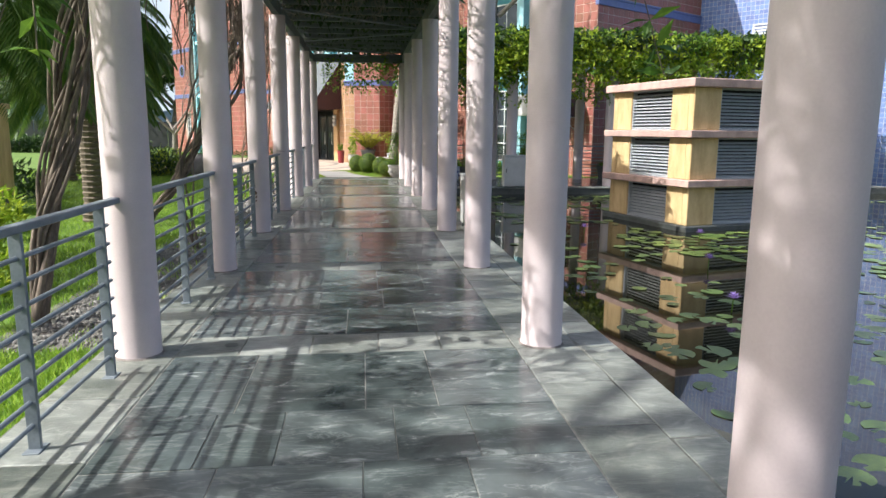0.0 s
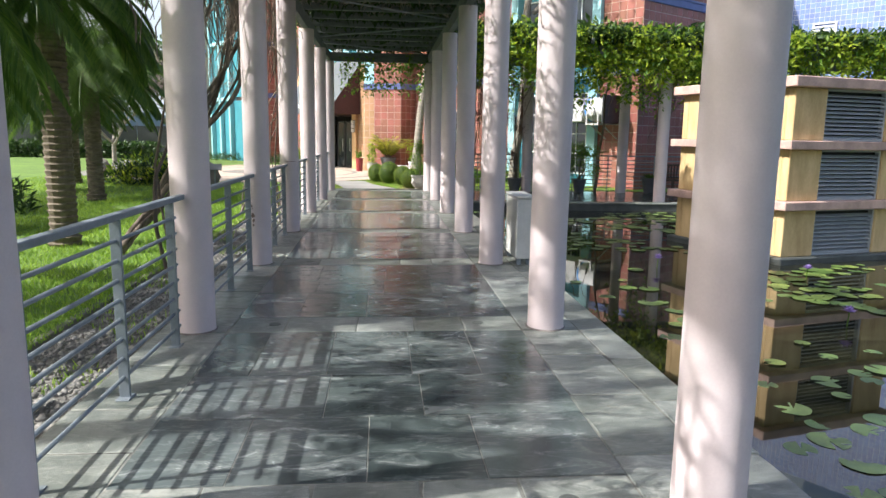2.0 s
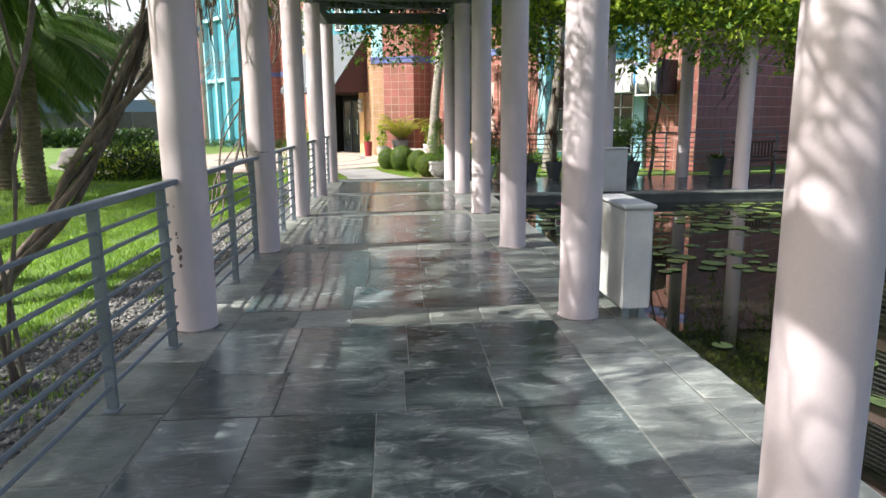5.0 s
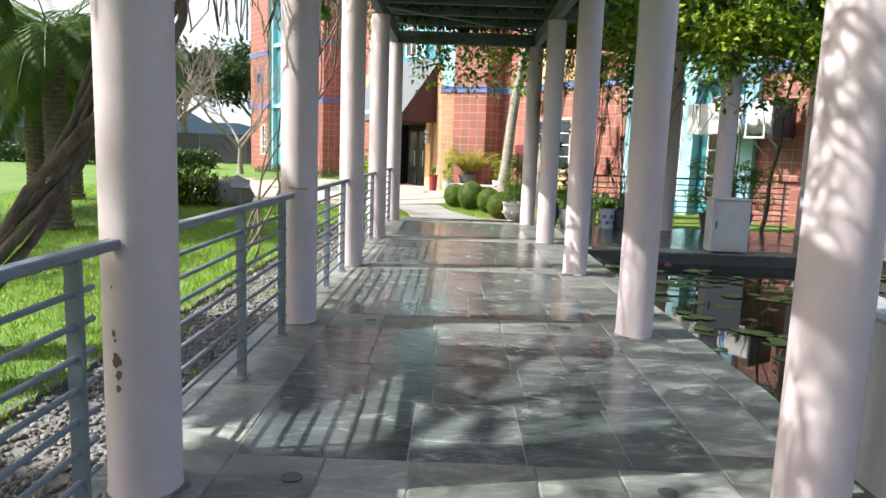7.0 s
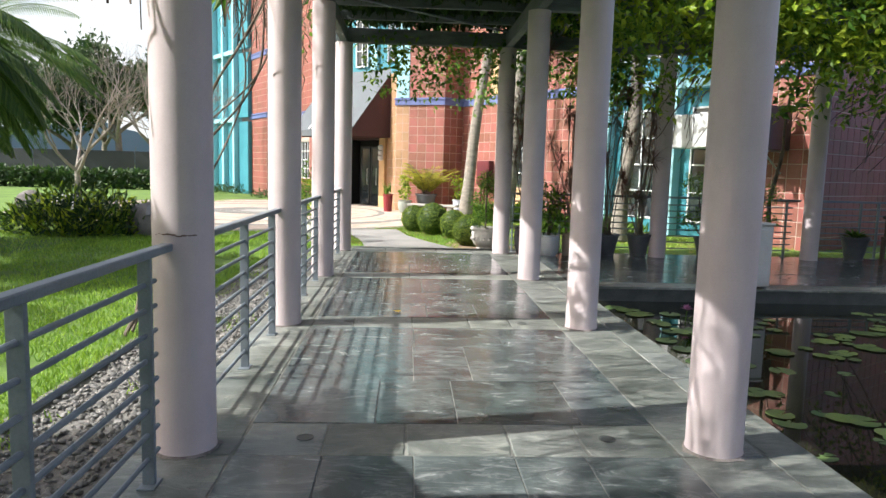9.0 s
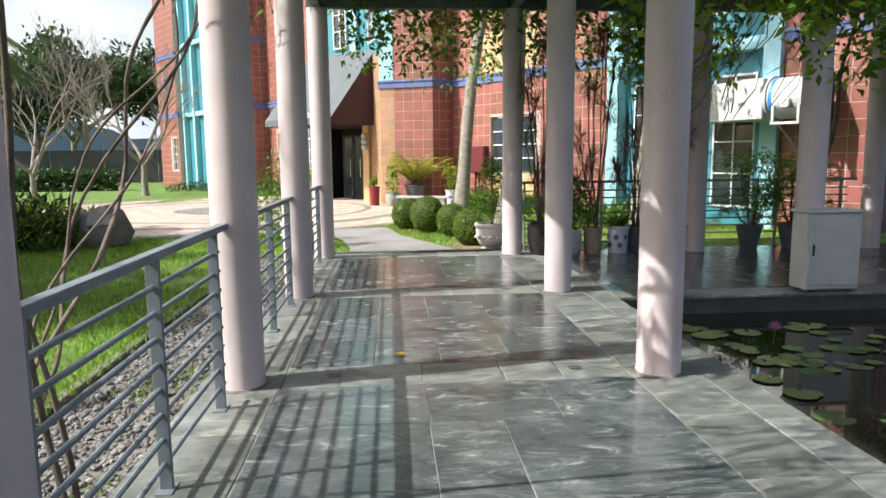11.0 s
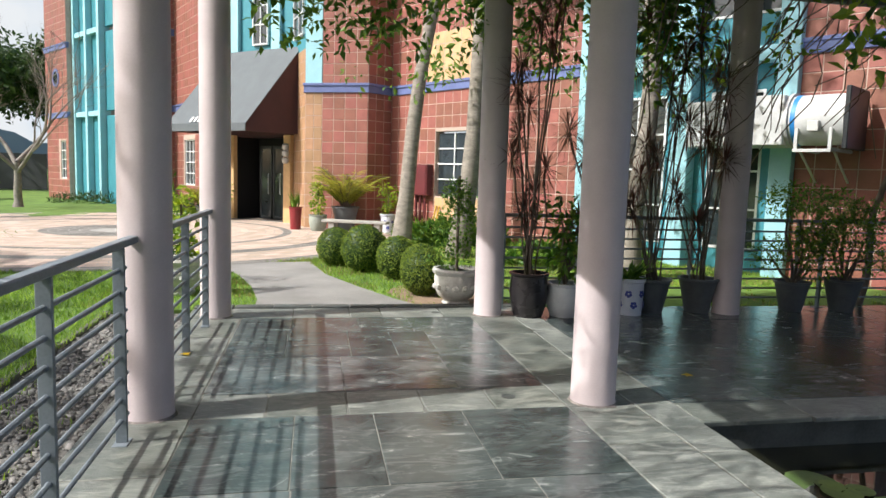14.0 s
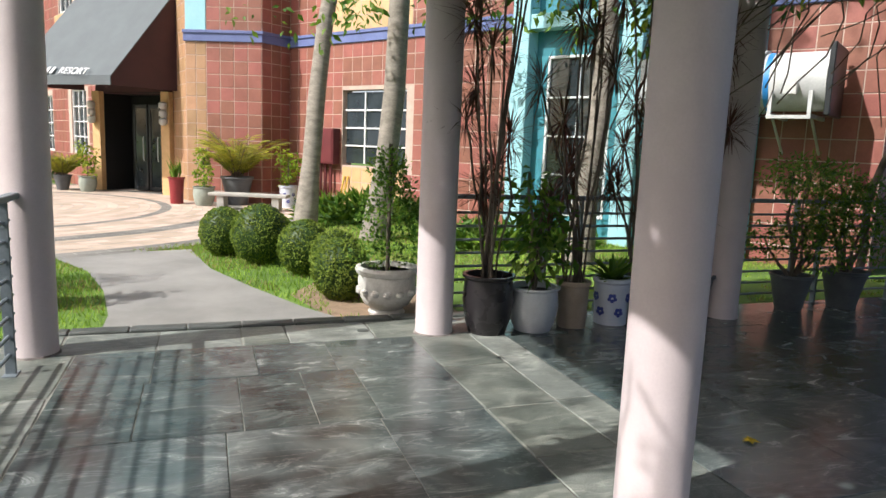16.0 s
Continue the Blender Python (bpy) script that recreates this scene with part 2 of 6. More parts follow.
LEAF_YELLOW = material("yellow_palm_leaf", (0.46, 0.44, 0.06), (0.28, 0.33, 0.04), 0.45, 1.5, 20, 0.05, spread=0.3, island=True, thin=0.45)
PATHSTONE = material("brushed_path_concrete", (0.29, 0.28, 0.265), (0.20, 0.195, 0.185), 0.85, 1.3, 110, 0.6)
FROND = material("palm_frond", (0.115, 0.20, 0.04), (0.065, 0.125, 0.022), 0.45, 1.5, 20, 0.05, spread=0.35, island=True, thin=0.45)
TWIG = material("pale_twig", (0.29, 0.26, 0.23), (0.18, 0.158, 0.138), 0.85, 8, 60, 0.3)
PAVER = material("pink_paver", (0.55, 0.44, 0.36), (0.45, 0.35, 0.28), 0.8, 3, 50, 0.2, spread=0.18, island=True)
PAVER_DARK = material("grey_paver", (0.23, 0.22, 0.20), (0.17, 0.165, 0.15), 0.8, 3, 50, 0.2, spread=0.18, island=True)
WATER = material("murky_water", (0.022, 0.022, 0.012), (0.016, 0.017, 0.010), 0.015, 0.7, 6, 0.02, rough2=0.03, spec=0.32)
PAD = material("lily_pad", (0.13, 0.20, 0.06), (0.08, 0.135, 0.04), 0.35, 4, 40, 0.1, spread=0.35)
BLADE_DRY = material("dry_grass_blade", (0.36, 0.31, 0.12), (0.25, 0.21, 0.08), 0.7, 0.6, 5, 0, spread=0.3, island=True, thin=0.3)
CHIP = material("bare_cement_chip", (0.20, 0.13, 0.11), (0.12, 0.08, 0.07), 0.9)
# the haze of distance is put into this blue-grey
HILL = material("haze_tinted_hill", (0.22, 0.29, 0.36), (0.17, 0.235, 0.30), 0.95, 0.01, 0.1, 0)
GLASS = material("window_glass", (0.03, 0.04, 0.045), None, 0.03, 2, 20, 0, rough2=0.06, spec=0.8)


# ---- mesh helpers ----
class Build:
    """Collects vertices and faces of one mesh."""

    def __init__(self):
        self.v, self.f = [], []

    def add(self, vs, fs):
        n = len(self.v)
        self.v += [tuple(p) for p in vs]
        self.f += [tuple(i + n for i in q) for q in fs]

    def box(self, x0, x1, y0, y1, z0, z1, m=None):
        vs = [Vector((x, y, z)) for z in (z0, z1) for y in (y0, y1) for x in (x0, x1)]
        if m is not None:
            vs = [m @ p for p in vs]
        self.add(vs, [(0, 2, 3, 1), (4, 5, 7, 6), (0, 1, 5, 4), (1, 3, 7, 5), (3, 2, 6, 7), (2, 0, 4, 6)])

    def cbox(self, x0, x1, y0, y1, z0, z1, c=0.004, m=None):
        """A box with chamfered edges all round."""
        lo, hi = (x0, y0, z0), (x1, y1, z1)
        vs, at = [], {}
        for i in range(8):
            s = [(i >> k) & 1 for k in range(3)]
            for a in range(3):
                p = [(hi[k] if s[k] else lo[k]) + (0 if k == a else (-c if s[k] else c)) for k in range(3)]
                at[(i, a)] = len(vs)
                vs.append(Vector(p))
        fs = []
        for a in range(3):
            b, d = (a + 1) % 3, (a + 2) % 3
            for side in (0, 1):
                ids = [(side << a) | (u << b) | (w << d) for u, w in ((0, 0), (1, 0), (1, 1), (0, 1))]
                q = [at[(i, a)] for i in ids]
                fs.append(tuple(q if side else q[::-1]))
            for u in (0, 1):
                for w in (0, 1):
                    i0 = (u << b) | (w << d)
                    i1 = i0 | (1 << a)
                    q = (at[(i0, b)], at[(i1, b)], at[(i1, d)], at[(i0, d)])
                    fs.append(q if u == w else q[::-1])
        for i in range(8):
            q = (at[(i, 0)], at[(i, 1)], at[(i, 2)])
            fs.append(q if bin(i).count("1") % 2 else q[::-1])
        if m is not None:
            vs = [m @ p for p in vs]
        self.add(vs, fs)

    def tube(self, pts, radii, n=8, caps=True, wob=0.0):
        pts = [Vector(p) for p in pts]
        if not hasattr(radii, "__len__"):
            radii = [radii] * len(pts)
        base = len(self.v)
        up = Vector((0.13, 0.21, 0.97))
        d0 = (pts[1] - pts[0]).normalized()
        side = d0.cross(up)
        if side.length < 0.05:
            side = d0.cross(Vector((1, 0, 0)))
        side.normalize()
        for k, p in enumerate(pts):
            d = (pts[min(k + 1, len(pts) - 1)] - pts[max(k - 1, 0)]).normalized()
            side = (side - d * side.dot(d)).normalized()
            other = d.cross(side)
            for j in range(n):
                a = 2 * math.pi * j / n
                r = radii[k] * (1 + (random.uniform(-wob, wob) if wob else 0))
                self.v.append(tuple(p + side * (r * math.cos(a)) + other * (r * math.sin(a))))
        for k in range(len(pts) - 1):
            for j in range(n):
                a, b = base + k * n + j, base + k * n + (j + 1) % n
                self.f.append((a, b, b + n, a + n))
        if caps:
            self.f.append(tuple(base + j for j in reversed(range(n))))
            self.f.append(tuple(base + (len(pts) - 1) * n + j for j in range(n)))

    def lathe(self, prof, x=0, y=0, n=24):
        """A turned body; prof: (radius, z) from bottom to top."""
        base = len(self.v)
        for r, z in prof:
            for j in range(n):
                a = 2 * math.pi * j / n
                self.v.append((x + r * math.cos(a), y + r * math.sin(a), z))
        for k in range(len(prof) - 1):
            for j in range(n):
                a, b = base + k * n + j, base + k * n + (j + 1) % n
                self.f.append((a, b, b + n, a + n))
        self.f.append(tuple(base + j for j in reversed(range(n))))
        self.f.append(tuple(base + (len(prof) - 1) * n + j for j in range(n)))

    def leaf(self, p, d, n, length, width, fold=0.15):
        """A pointed leaf of two halves, folded on its midrib."""
        p, d, n = Vector(p), Vector(d).normalized(), Vector(n)
        s = d.cross(n)
        if s.length < 1e-3:
            s = d.cross(Vector((0.3, 0.9, 0.2)))
        s.normalize()
        n = s.cross(d)
        mid = p + d * (length * 0.45)
        tip = p + d * length - n * (length * 0.12)
        l, r = mid + s * (width / 2) + n * (fold * width), mid - s * (width / 2) + n * (fold * width)
        self.add([p, l, tip, r, mid], [(0, 4, 1), (4, 2, 1), (0, 3, 4), (4, 3, 2)])

    def mesh(self, name, mat, smooth=0):
        me = bpy.data.meshes.new(name)
        me.from_pydata(self.v, [], self.f)
        me.materials.append(mat)
        if smooth:
            me.polygons.foreach_set("use_smooth", [True] * len(me.polygons))
            me.set_sharp_from_angle(angle=radians(smooth))
        me.update()
        return me


def part(name, build, mat, parent=None, label="", smooth=0, at=None):
    ob = new(name, build.mesh(name, mat, smooth) if isinstance(build, Build) else build)
    if at is not None:
        ob.matrix_basis = at
    if parent is not None:
        ob.parent = parent
    if label:
        ob["label"] = label
    return ob


def thing(name, label, category, group="", at=None, kind=""):
    ob = new(name)
    ob.empty_display_size = 0.1
    if at is not None:
        ob.matrix_basis = at
    return tagged(ob, label, category, group, kind)


def solo(name, build, mat, label, category, group="", kind="", smooth=0, at=None):
    return tagged(part(name, build, mat, None, "", smooth, at), label, category, group, kind)


def structure(name, build, mat, label="", category="", smooth=0):
    return tagged(part(name, build, mat, None, "", smooth), label, category, kind="structure")


rnd = random.Random(7)
BAY, Y0 = 2.92, 7.6 - 3 * 2.92  # column rows at Y0 + k * BAY
ROWS_Y = [Y0 + k * BAY for k in range(-1, 9)]  # up to the end of the walk
END_Y = ROWS_Y[-1]
LX, RX, CR = -1.465, 1.42, 0.152
COL_TOP = 3.66
WZ = -0.2  # water level

# ---- ground, lawn, gravel, pool ----
b = Build()
b.add([(-900, -900, -0.6), (900, -900, -0.6), (900, 900, -0.6), (-900, 900, -0.6)], [(0, 1, 2, 3)])
structure("ground", b, GRASS, "wide green ground reaching to the distance", "ground")
b = Build()
N = 60
for i in range(N + 1):
    for j in range(N + 1):
        x, y = -62 + 59.35 * i / N, -30 + 140 * j / N
        b.v.append((x, y, -0.03 + 0.03 * noise.noise((x * 0.3, y * 0.3, 0))))
for i in range(N):
    for j in range(N):
        a = i * (N + 1) + j
        b.f.append((a, a + N + 1, a + N + 2, a + 1))
structure("lawn", b, GRASS, "mown green lawn beside the walkway", "lawn", 60)
b = Build()
b.box(-2.65, 14, 22.76, 60, -0.5, -0.035)
structure("lawn_back", b, GRASS, "green lawn strip before the building", "lawn")
b = Build()
b.box(-2.6, -1.75, -9, 22.7, -0.4, -0.07)
structure("gravel_bed", b, GRAVEL, "grey gravel strip along the walkway", "gravel")
b = Build()
b.box(-2.595, -1.755, -9, 4.9, -0.4, -0.04)
structure("lawn_edge", b, GRASS, "grass grown over the strip beside the walkway", "lawn")
b = Build()
for k in range(24):
    b.cbox(-2.68, -2.6, -9 + k * 1.32, -9 + k * 1.32 + 1.31, -0.3, -0.025, 0.008)
structure("kerb", b, material("mossy_concrete", (0.20, 0.20, 0.165), (0.10, 0.105, 0.075), 0.9, 5, 60, 0.5), "thin concrete edging between gravel and lawn", "kerb")
b = Build()
b.box(1.6, 40, -20, 19.1, -0.6, WZ)
structure("water", b, WATER, "dark still pond water with lily pads", "water")

# ---- walkway bed ----
b = Build()
b.box(-1.75, 1.95, -9, 22.62, -0.4, -0.0045)
b.box(1.95, 16, 18.85, 22.62, -0.4, -0.0045)
walk_bed = structure("floor", b, JOINT, "slate paved pergola walkway and pond terrace", "floor")

# ---- building ----
TS = 0.3


def tiled_wall(name, p, q, z0, z1, mat=TILE, grout=GROUT, holes=(), size=TS, label="", depth=0.3, trim=0.0, pieces=False):
    """A wall from p to q in plan, seen from its right side when walking p to q, tiled piece by piece; holes: (s0, s1, z0, z1)."""
    p, q = Vector((p[0], p[1], 0)), Vector((q[0], q[1], 0))
    u = (q - p).normalized()
    m = Matrix(((u.x, -u.y, 0, p.x), (u.y, u.x, 0, p.y), (0, 0, 1, 0), (0, 0, 0, 1)))
    length = (q - p).length
    g, t = Build(), Build()
    cuts = sorted({trim, length, *[v for h in holes for v in h[:2]]})
    for a, c in zip(cuts, cuts[1:]):
        spans = [(z0, z1)]
        for h in holes:
            if h[0] <= a + 1e-6 and h[1] >= c - 1e-6:
                spans = [s for lo, hi in spans for s in ((lo, min(hi, h[2])), (max(lo, h[3]), hi)) if s[1] - s[0] > 1e-3]
        for lo, hi in spans:
            g.box(a, c, 0, depth, lo, hi, m)
    wall = structure(name, g, grout, label or "tiled building wall", "wall")
    nx, nz = max(1, round(length / size)), max(1, round((z1 - z0) / size))
    sx, sz = length / nx, (z1 - z0) / nz
    one = Build()
    a, c, lo, hi = 0.008, sx - 0.008, 0.008, sz - 0.008
    TF = [(4, 5, 6, 7), (0, 1, 5, 4), (1, 2, 6, 5), (2, 3, 7, 6), (3, 0, 4, 7)]
    one.add([(a, 0, lo), (c, 0, lo), (c, 0, hi), (a, 0, hi), (a + 0.006, -0.007, lo + 0.006), (c - 0.006, -0.007, lo + 0.006), (c - 0.006, -0.007, hi - 0.006), (a + 0.006, -0.007, hi - 0.006)], TF)
    tile_mesh = one.mesh("tile", TILE_PIECE if mat is TILE else mat) if pieces else None
    for i in range(nx):
        for k in range(nz):
            a, c, lo, hi = i * sx + 0.008, (i + 1) * sx - 0.008, z0 + k * sz + 0.008, z0 + (k + 1) * sz - 0.008
            if any(a < h[1] + 0.02 and c > h[0] - 0.02 and lo < h[3] + 0.02 and hi > h[2] - 0.02 for h in holes):
                continue
            if pieces:
                part("tile", tile_mesh, mat, wall, at=m @ pose(i * sx, rnd.uniform(-0.001, 0.0), z0 + k * sz))
                continue
            vs = [(a, 0, lo), (c, 0, lo), (c, 0, hi), (a, 0, hi), (a + 0.006, -0.007, lo + 0.006), (c - 0.006, -0.007, lo + 0.006), (c - 0.006, -0.007, hi - 0.006), (a + 0.006, -0.007, hi - 0.006)]
            t.add([m @ Vector(v) for v in vs], [(4, 5, 6, 7), (0, 1, 5, 4), (1, 2, 6, 5), (2, 3, 7, 6), (3, 0, 4, 7)])
    if not pieces:
        tagged(part("tiles", t, mat, wall, "small square glazed wall tiles"), kind="stuff")
    return wall, m


def band(name, pts, z0=3.7, z1=3.95, out=0.05):
    b = Build()
    for p, q in zip(pts, pts[1:]):
        p, q = Vector((*p, 0)), Vector((*q, 0))
        u = (q - p).normalized()
        m = Matrix(((u.x, -u.y, 0, p.x), (u.y, u.x, 0, p.y), (0, 0, 1, 0), (0, 0, 0, 1)))
        b.cbox(-0.04, (q - p).length + 0.04, -out, 0.1, z0, z1, 0.01, m)
        b.cbox(-0.05, (q - p).length + 0.05, -out - 0.03, 0.1, z1 - 0.07, z1 + 0.004, 0.01, m)
    return structure(name, b, BLUE, "dark blue string course on the facade", "trim")



def ab(p, q, s, out=0.0):
    """The plan point s metres along p to q and out metres in front of the wall."""
    p, q = Vector((*p, 0)), Vector((*q, 0))
    u = (q - p).normalized()
    return p + u * s + Vector((u.y, -u.x, 0)) * out


def wall_frame(p, q):
    p, q = Vector((*p, 0)), Vector((*q, 0))
    u = (q - p).normalized()
    return Matrix(((u.x, -u.y, 0, p.x), (u.y, u.x, 0, p.y), (0, 0, 1, 0), (0, 0, 0, 1)))


def window(name, m, s0, s1, z0, z1, cols, rows, frame_mat=WHITE, label="", bar=0.05, deep=0.1):
    """A window set into its opening: frame, mullions and one pane to each light."""
    w = thing(name, label or "white framed window with dark glass panes", "window", kind="structure", at=m)
    f = Build()
    for a, c, lo, hi in ((s0, s1, z0, z0 + bar), (s0, s1, z1 - bar, z1), (s0, s0 + bar, z0 + bar, z1 - bar), (s1 - bar, s1, z0 + bar, z1 - bar)):
        f.cbox(a, c, deep - 0.06, deep + 0.02, lo, hi, 0.006)
    part("window_frame", f, frame_mat, w)
    dx, dz = (s1 - s0 - 2 * bar) / cols, (z1 - z0 - 2 * bar) / rows
    for i in range(1, cols):
        f = Build()
        f.cbox(s0 + bar + i * dx - 0.02, s0 + bar + i * dx + 0.02, deep - 0.045, deep + 0.01, z0 + bar, z1 - bar, 0.004)
        part("mullion", f, frame_mat, w)
    for k in range(1, rows):
        f = Build()
        f.cbox(s0 + bar, s1 - bar, deep - 0.05, deep + 0.005, z0 + bar + k * dz - 0.018, z0 + bar + k * dz + 0.018, 0.004)
        part("transom", f, frame_mat, w)
    for i in range(cols):
        for k in range(rows):
            f = Build()
            f.box(s0 + bar + i * dx, s0 + bar + (i + 1) * dx, deep - 0.01, deep, z0 + bar + k * dz, z0 + bar + (k + 1) * dz)
            part("pane", f, GLASS, w)
    return w


TOPZ = 10.5
P0, P1, P2 = (-0.75, 34.5), (0.92, 33.75), (1.62, 34.25)
U = Vector((0.5404, -0.8414))
P5 = (1.62 + U.x * 12.35, 34.25 + U.y * 12.35)
PT = (1.62 + U.x * 6.42, 34.25 + U.y * 6.42)
PR = (1.62 + U.x * 10.74, 34.25 + U.y * 10.74)
P6 = (P5[0] + 0.8414 * 6.6, P5[1] + 0.5404 * 6.6)
DL, DR = (-2.7, 37.3), (-1.1, 36.0)
WL0, WL1 = (-5.9, 43.6), (-3.1, 37.75)
C1, C0 = (-7.0, 43.0), (-8.3, 45.3)
T1, T0 = (-8.6, 45.1), (-10.9, 48.2)
F1, F0 = (-11.2, 48.0), (-12.85, 50.25)

tiled_wall("wall_pier", ab(P0, P1, 0.5)[:2], P1, -0.05, TOPZ, label="terracotta tiled pier beside the entrance")
tiled_wall("wall_pier_edge", P0, ab(P0, P1, 0.5)[:2], -0.05, 3.7, TAN_TILE, label="tan tiled edge of the entrance pier")
b = Build()
m = wall_frame(P0, P1)
b.cbox(0.0, 0.5, -0.02, 0.3, 3.7, TOPZ, 0.01, m)
structure("trim_aqua_edge", b, AQUA, "pale aqua painted strip above the entrance pier", "trim")
tiled_wall("wall_pier_side", P1, P2, -0.05, TOPZ, label="terracotta tiled pier side in shade")
tiled_wall("wall_entrance_side", DR, P0, -0.05, 4.9, TAN_TILE, label="tan tiled side wall of the entrance")
m = wall_frame(DR, P0)
b = Build()
b.box(0, (Vector(P0) - Vector(DR)).length, 0, 0.3, 4.903, TOPZ, m)
structure("wall_entrance_side_upper", b, TEAL, "teal painted wall above the entrance side", "wall")
window("window_13", m, 0.15, 1.4, 5.3, 8.2, 2, 5, deep=-0.02, label="tall white barred window over the entrance")
# long facade with window, teal bay and fan
tiled_wall("wall_facade", P2, PT, -0.05, 3.7, holes=[(1.85, 3.78, 1.0, 2.68)], pieces=True, label="terracotta tiled facade with pale grout")
tiled_wall("wall_facade_low", ab(P2, PT, 1.88, 0.012)[:2], ab(P2, PT, 3.75, 0.012)[:2], -0.05, 0.97, OCHRE_TILE, label="ochre tiled panel under the window", depth=0.008)
tiled_wall("wall_facade_upper", P2, PT, 3.95, TOPZ, label="terracotta tiled upper facade")
tiled_wall("wall_facade_ochre", ab(P2, PT, 1.5, 0.012)[:2], ab(P2, PT, 3.9, 0.012)[:2], 3.96, 5.2, OCHRE_TILE, label="ochre tiled panel over the band", depth=0.008)
tiled_wall("wall_fan", PR, P5, -0.05, 3.7, pieces=True, label="terracotta tiled wall behind the fan")
tiled_wall("wall_fan_upper", PR, P5, 3.95, TOPZ, label="terracotta tiled upper wall")
tiled_wall("wall_shade", P5, P6, -0.05, TOPZ, trim=0.3, label="terracotta tiled wall in shade behind the pond")
band("trim_band_pier", [P0, P1, P2, PT])
band("trim_band_fan", [PR, P5])
band("trim_band_shade", [P5, P6], 5.95, 6.25)
BW = (P6[0] + 0.57 * 14, P6[1] - 0.82 * 14)
wall, m = tiled_wall("wall_blue", P6, BW, -0.6, TOPZ, BLUE_TILE, BLUE_GROUT, label="wall of small pale blue tiles", size=0.17)
wv = thing("wall_vent", "small white louvred vent in a blue tiled wall", "vent", at=m)
b = Build()
b.cbox(2.2, 3.0, -0.05, 0.0, 5.65, 5.7, 0.004)
for a, c, lo, hi in ((2.2, 2.26, 5.05, 5.65), (2.94, 3.0, 5.05, 5.65), (2.2, 3.0, 5.0, 5.05)):
    b.cbox(a, c, -0.05, 0.0, lo, hi, 0.004)
part("frame", b, WHITE, wv)
for k in range(5):
    b = Build()
    b.box(2.26, 2.94, -0.04, -0.015, 5.09 + k * 0.11, 5.15 + k * 0.11)
    part("slat", b, WHITE, wv)
m = wall_frame(P2, PT)
win = window("window_1", m, 1.85, 3.78, 1.0, 2.68, 3, 4, label="white framed window with an open casement and dark panes")
b = Build()
b.cbox(-0.3, 0.3, -0.02, 0.02, -0.98, 0, 0.008, m @ pose(2.55, 0.03, 2.15, -28))
part("open_casement", b, WHITE, win, "casement tilted outward")
win.children[-1].matrix_parent_inverse = win.matrix_basis.inverted()
# teal bay
m = wall_frame(PT, PR)
L = (Vector(PR) - Vector(PT)).length
bay = thing("teal_bay", "teal and aqua painted window bay on the facade", "facade bay", kind="structure", at=m)
for a in (0.0, 2.13, 3.97):
    b = Build()
    b.cbox(a, a + 0.36, -0.16, 0.3, -0.05, TOPZ, 0.01)
    part("post", b, AQUA, bay)
for z in (3.64, 7.2):
    b = Build()
    b.cbox(0.36, 3.97, -0.13, 0.3, z, z + 0.26, 0.01)
    part("beam", b, AQUA, bay)
for a, c in ((0.36, 2.13), (2.49, 3.97)):
    for z0, z1 in ((-0.05, 0.35), (3.2, 3.64), (3.90, 4.5), (6.6, 7.2)):
        b = Build()
        b.box(a, c, 0.16, 0.28, z0, z1)
        part("panel", b, TEAL, bay)
    for x0, x1 in ((a, a + 0.25), (c - 0.25, c)):
        b = Build()
        b.box(x0, x1, 0.14, 0.28, 0.35, 3.2)
        part("side_panel", b, TEAL, bay)
for n, (a, c) in enumerate(((0.61, 1.88), (2.74, 3.72))):
    window("window_%d" % (2 + 2 * n), m, a, c, 0.35, 3.2, 2, 4, deep=0.2, label="tall white framed window in the teal bay")
    window("window_%d" % (3 + 2 * n), m, a - 0.25, c + 0.25, 4.5, 6.6, 2, 2, deep=0.2, label="upper window of the teal bay")
# entrance
tiled_wall("wall_entrance_left", WL0, WL1, -0.05, 3.7, holes=[(1.3, 2.6, 0.9, 2.6), (4.4, 5.7, 0.9, 2.7)], label="terracotta tiled wall beside the entrance")
tiled_wall("wall_entrance_left_upper", WL0, WL1, 3.95, TOPZ, holes=[(3.6, 4.8, 4.9, 6.6)], label="terracotta tiled upper wall")
tiled_wall("wall_entrance_ochre", ab(WL0, WL1, 3.2, 0.012)[:2], ab(WL0, WL1, 6.2, 0.012)[:2], 3.96, 4.88, OCHRE_TILE, label="ochre tiled panel", depth=0.008)
band("trim_band_left", [WL0, WL1])
m = wall_frame(WL0, WL1)
window("window_6", m, 1.3, 2.6, 0.9, 2.6, 3, 4)
window("window_7", m, 4.4, 5.7, 0.9, 2.7, 3, 4)
window("window_8", m, 3.6, 4.8, 4.9, 6.6, 3, 4)
m = wall_frame(WL1, DR)
LD = (Vector(DR) - Vector(WL1)).length
b = Build()
b.box(0, LD, 0, 0.3, 4.9, TOPZ, m)
structure("wall_over_door", b, TEAL, "teal painted wall over the entrance", "wall")
# the awning's shade on this wall is put into a dark colour
b = Build()
b.box(0, LD, 0, 0.3, 2.55, 4.9, m)
structure("wall_door_head", b, AWNING_SIDE, "wall under the awning, its shade put in as dark maroon", "wall")
for a in (0.0, LD - 0.28):
    b = Build()
    b.cbox(a, a + 0.28, -0.15, 0.35, -0.05, 2.6, 0.01, m)
    structure("door_jamb", b, material("ochre_plaster", (0.66, 0.44, 0.22), (0.56, 0.36, 0.17), 0.7), "ochre plastered door jamb", "jamb")
window("window_9", m, 1.0, 1.65, 5.3, 8.2, 2, 5, deep=-0.02, label="tall white barred window over the awning")
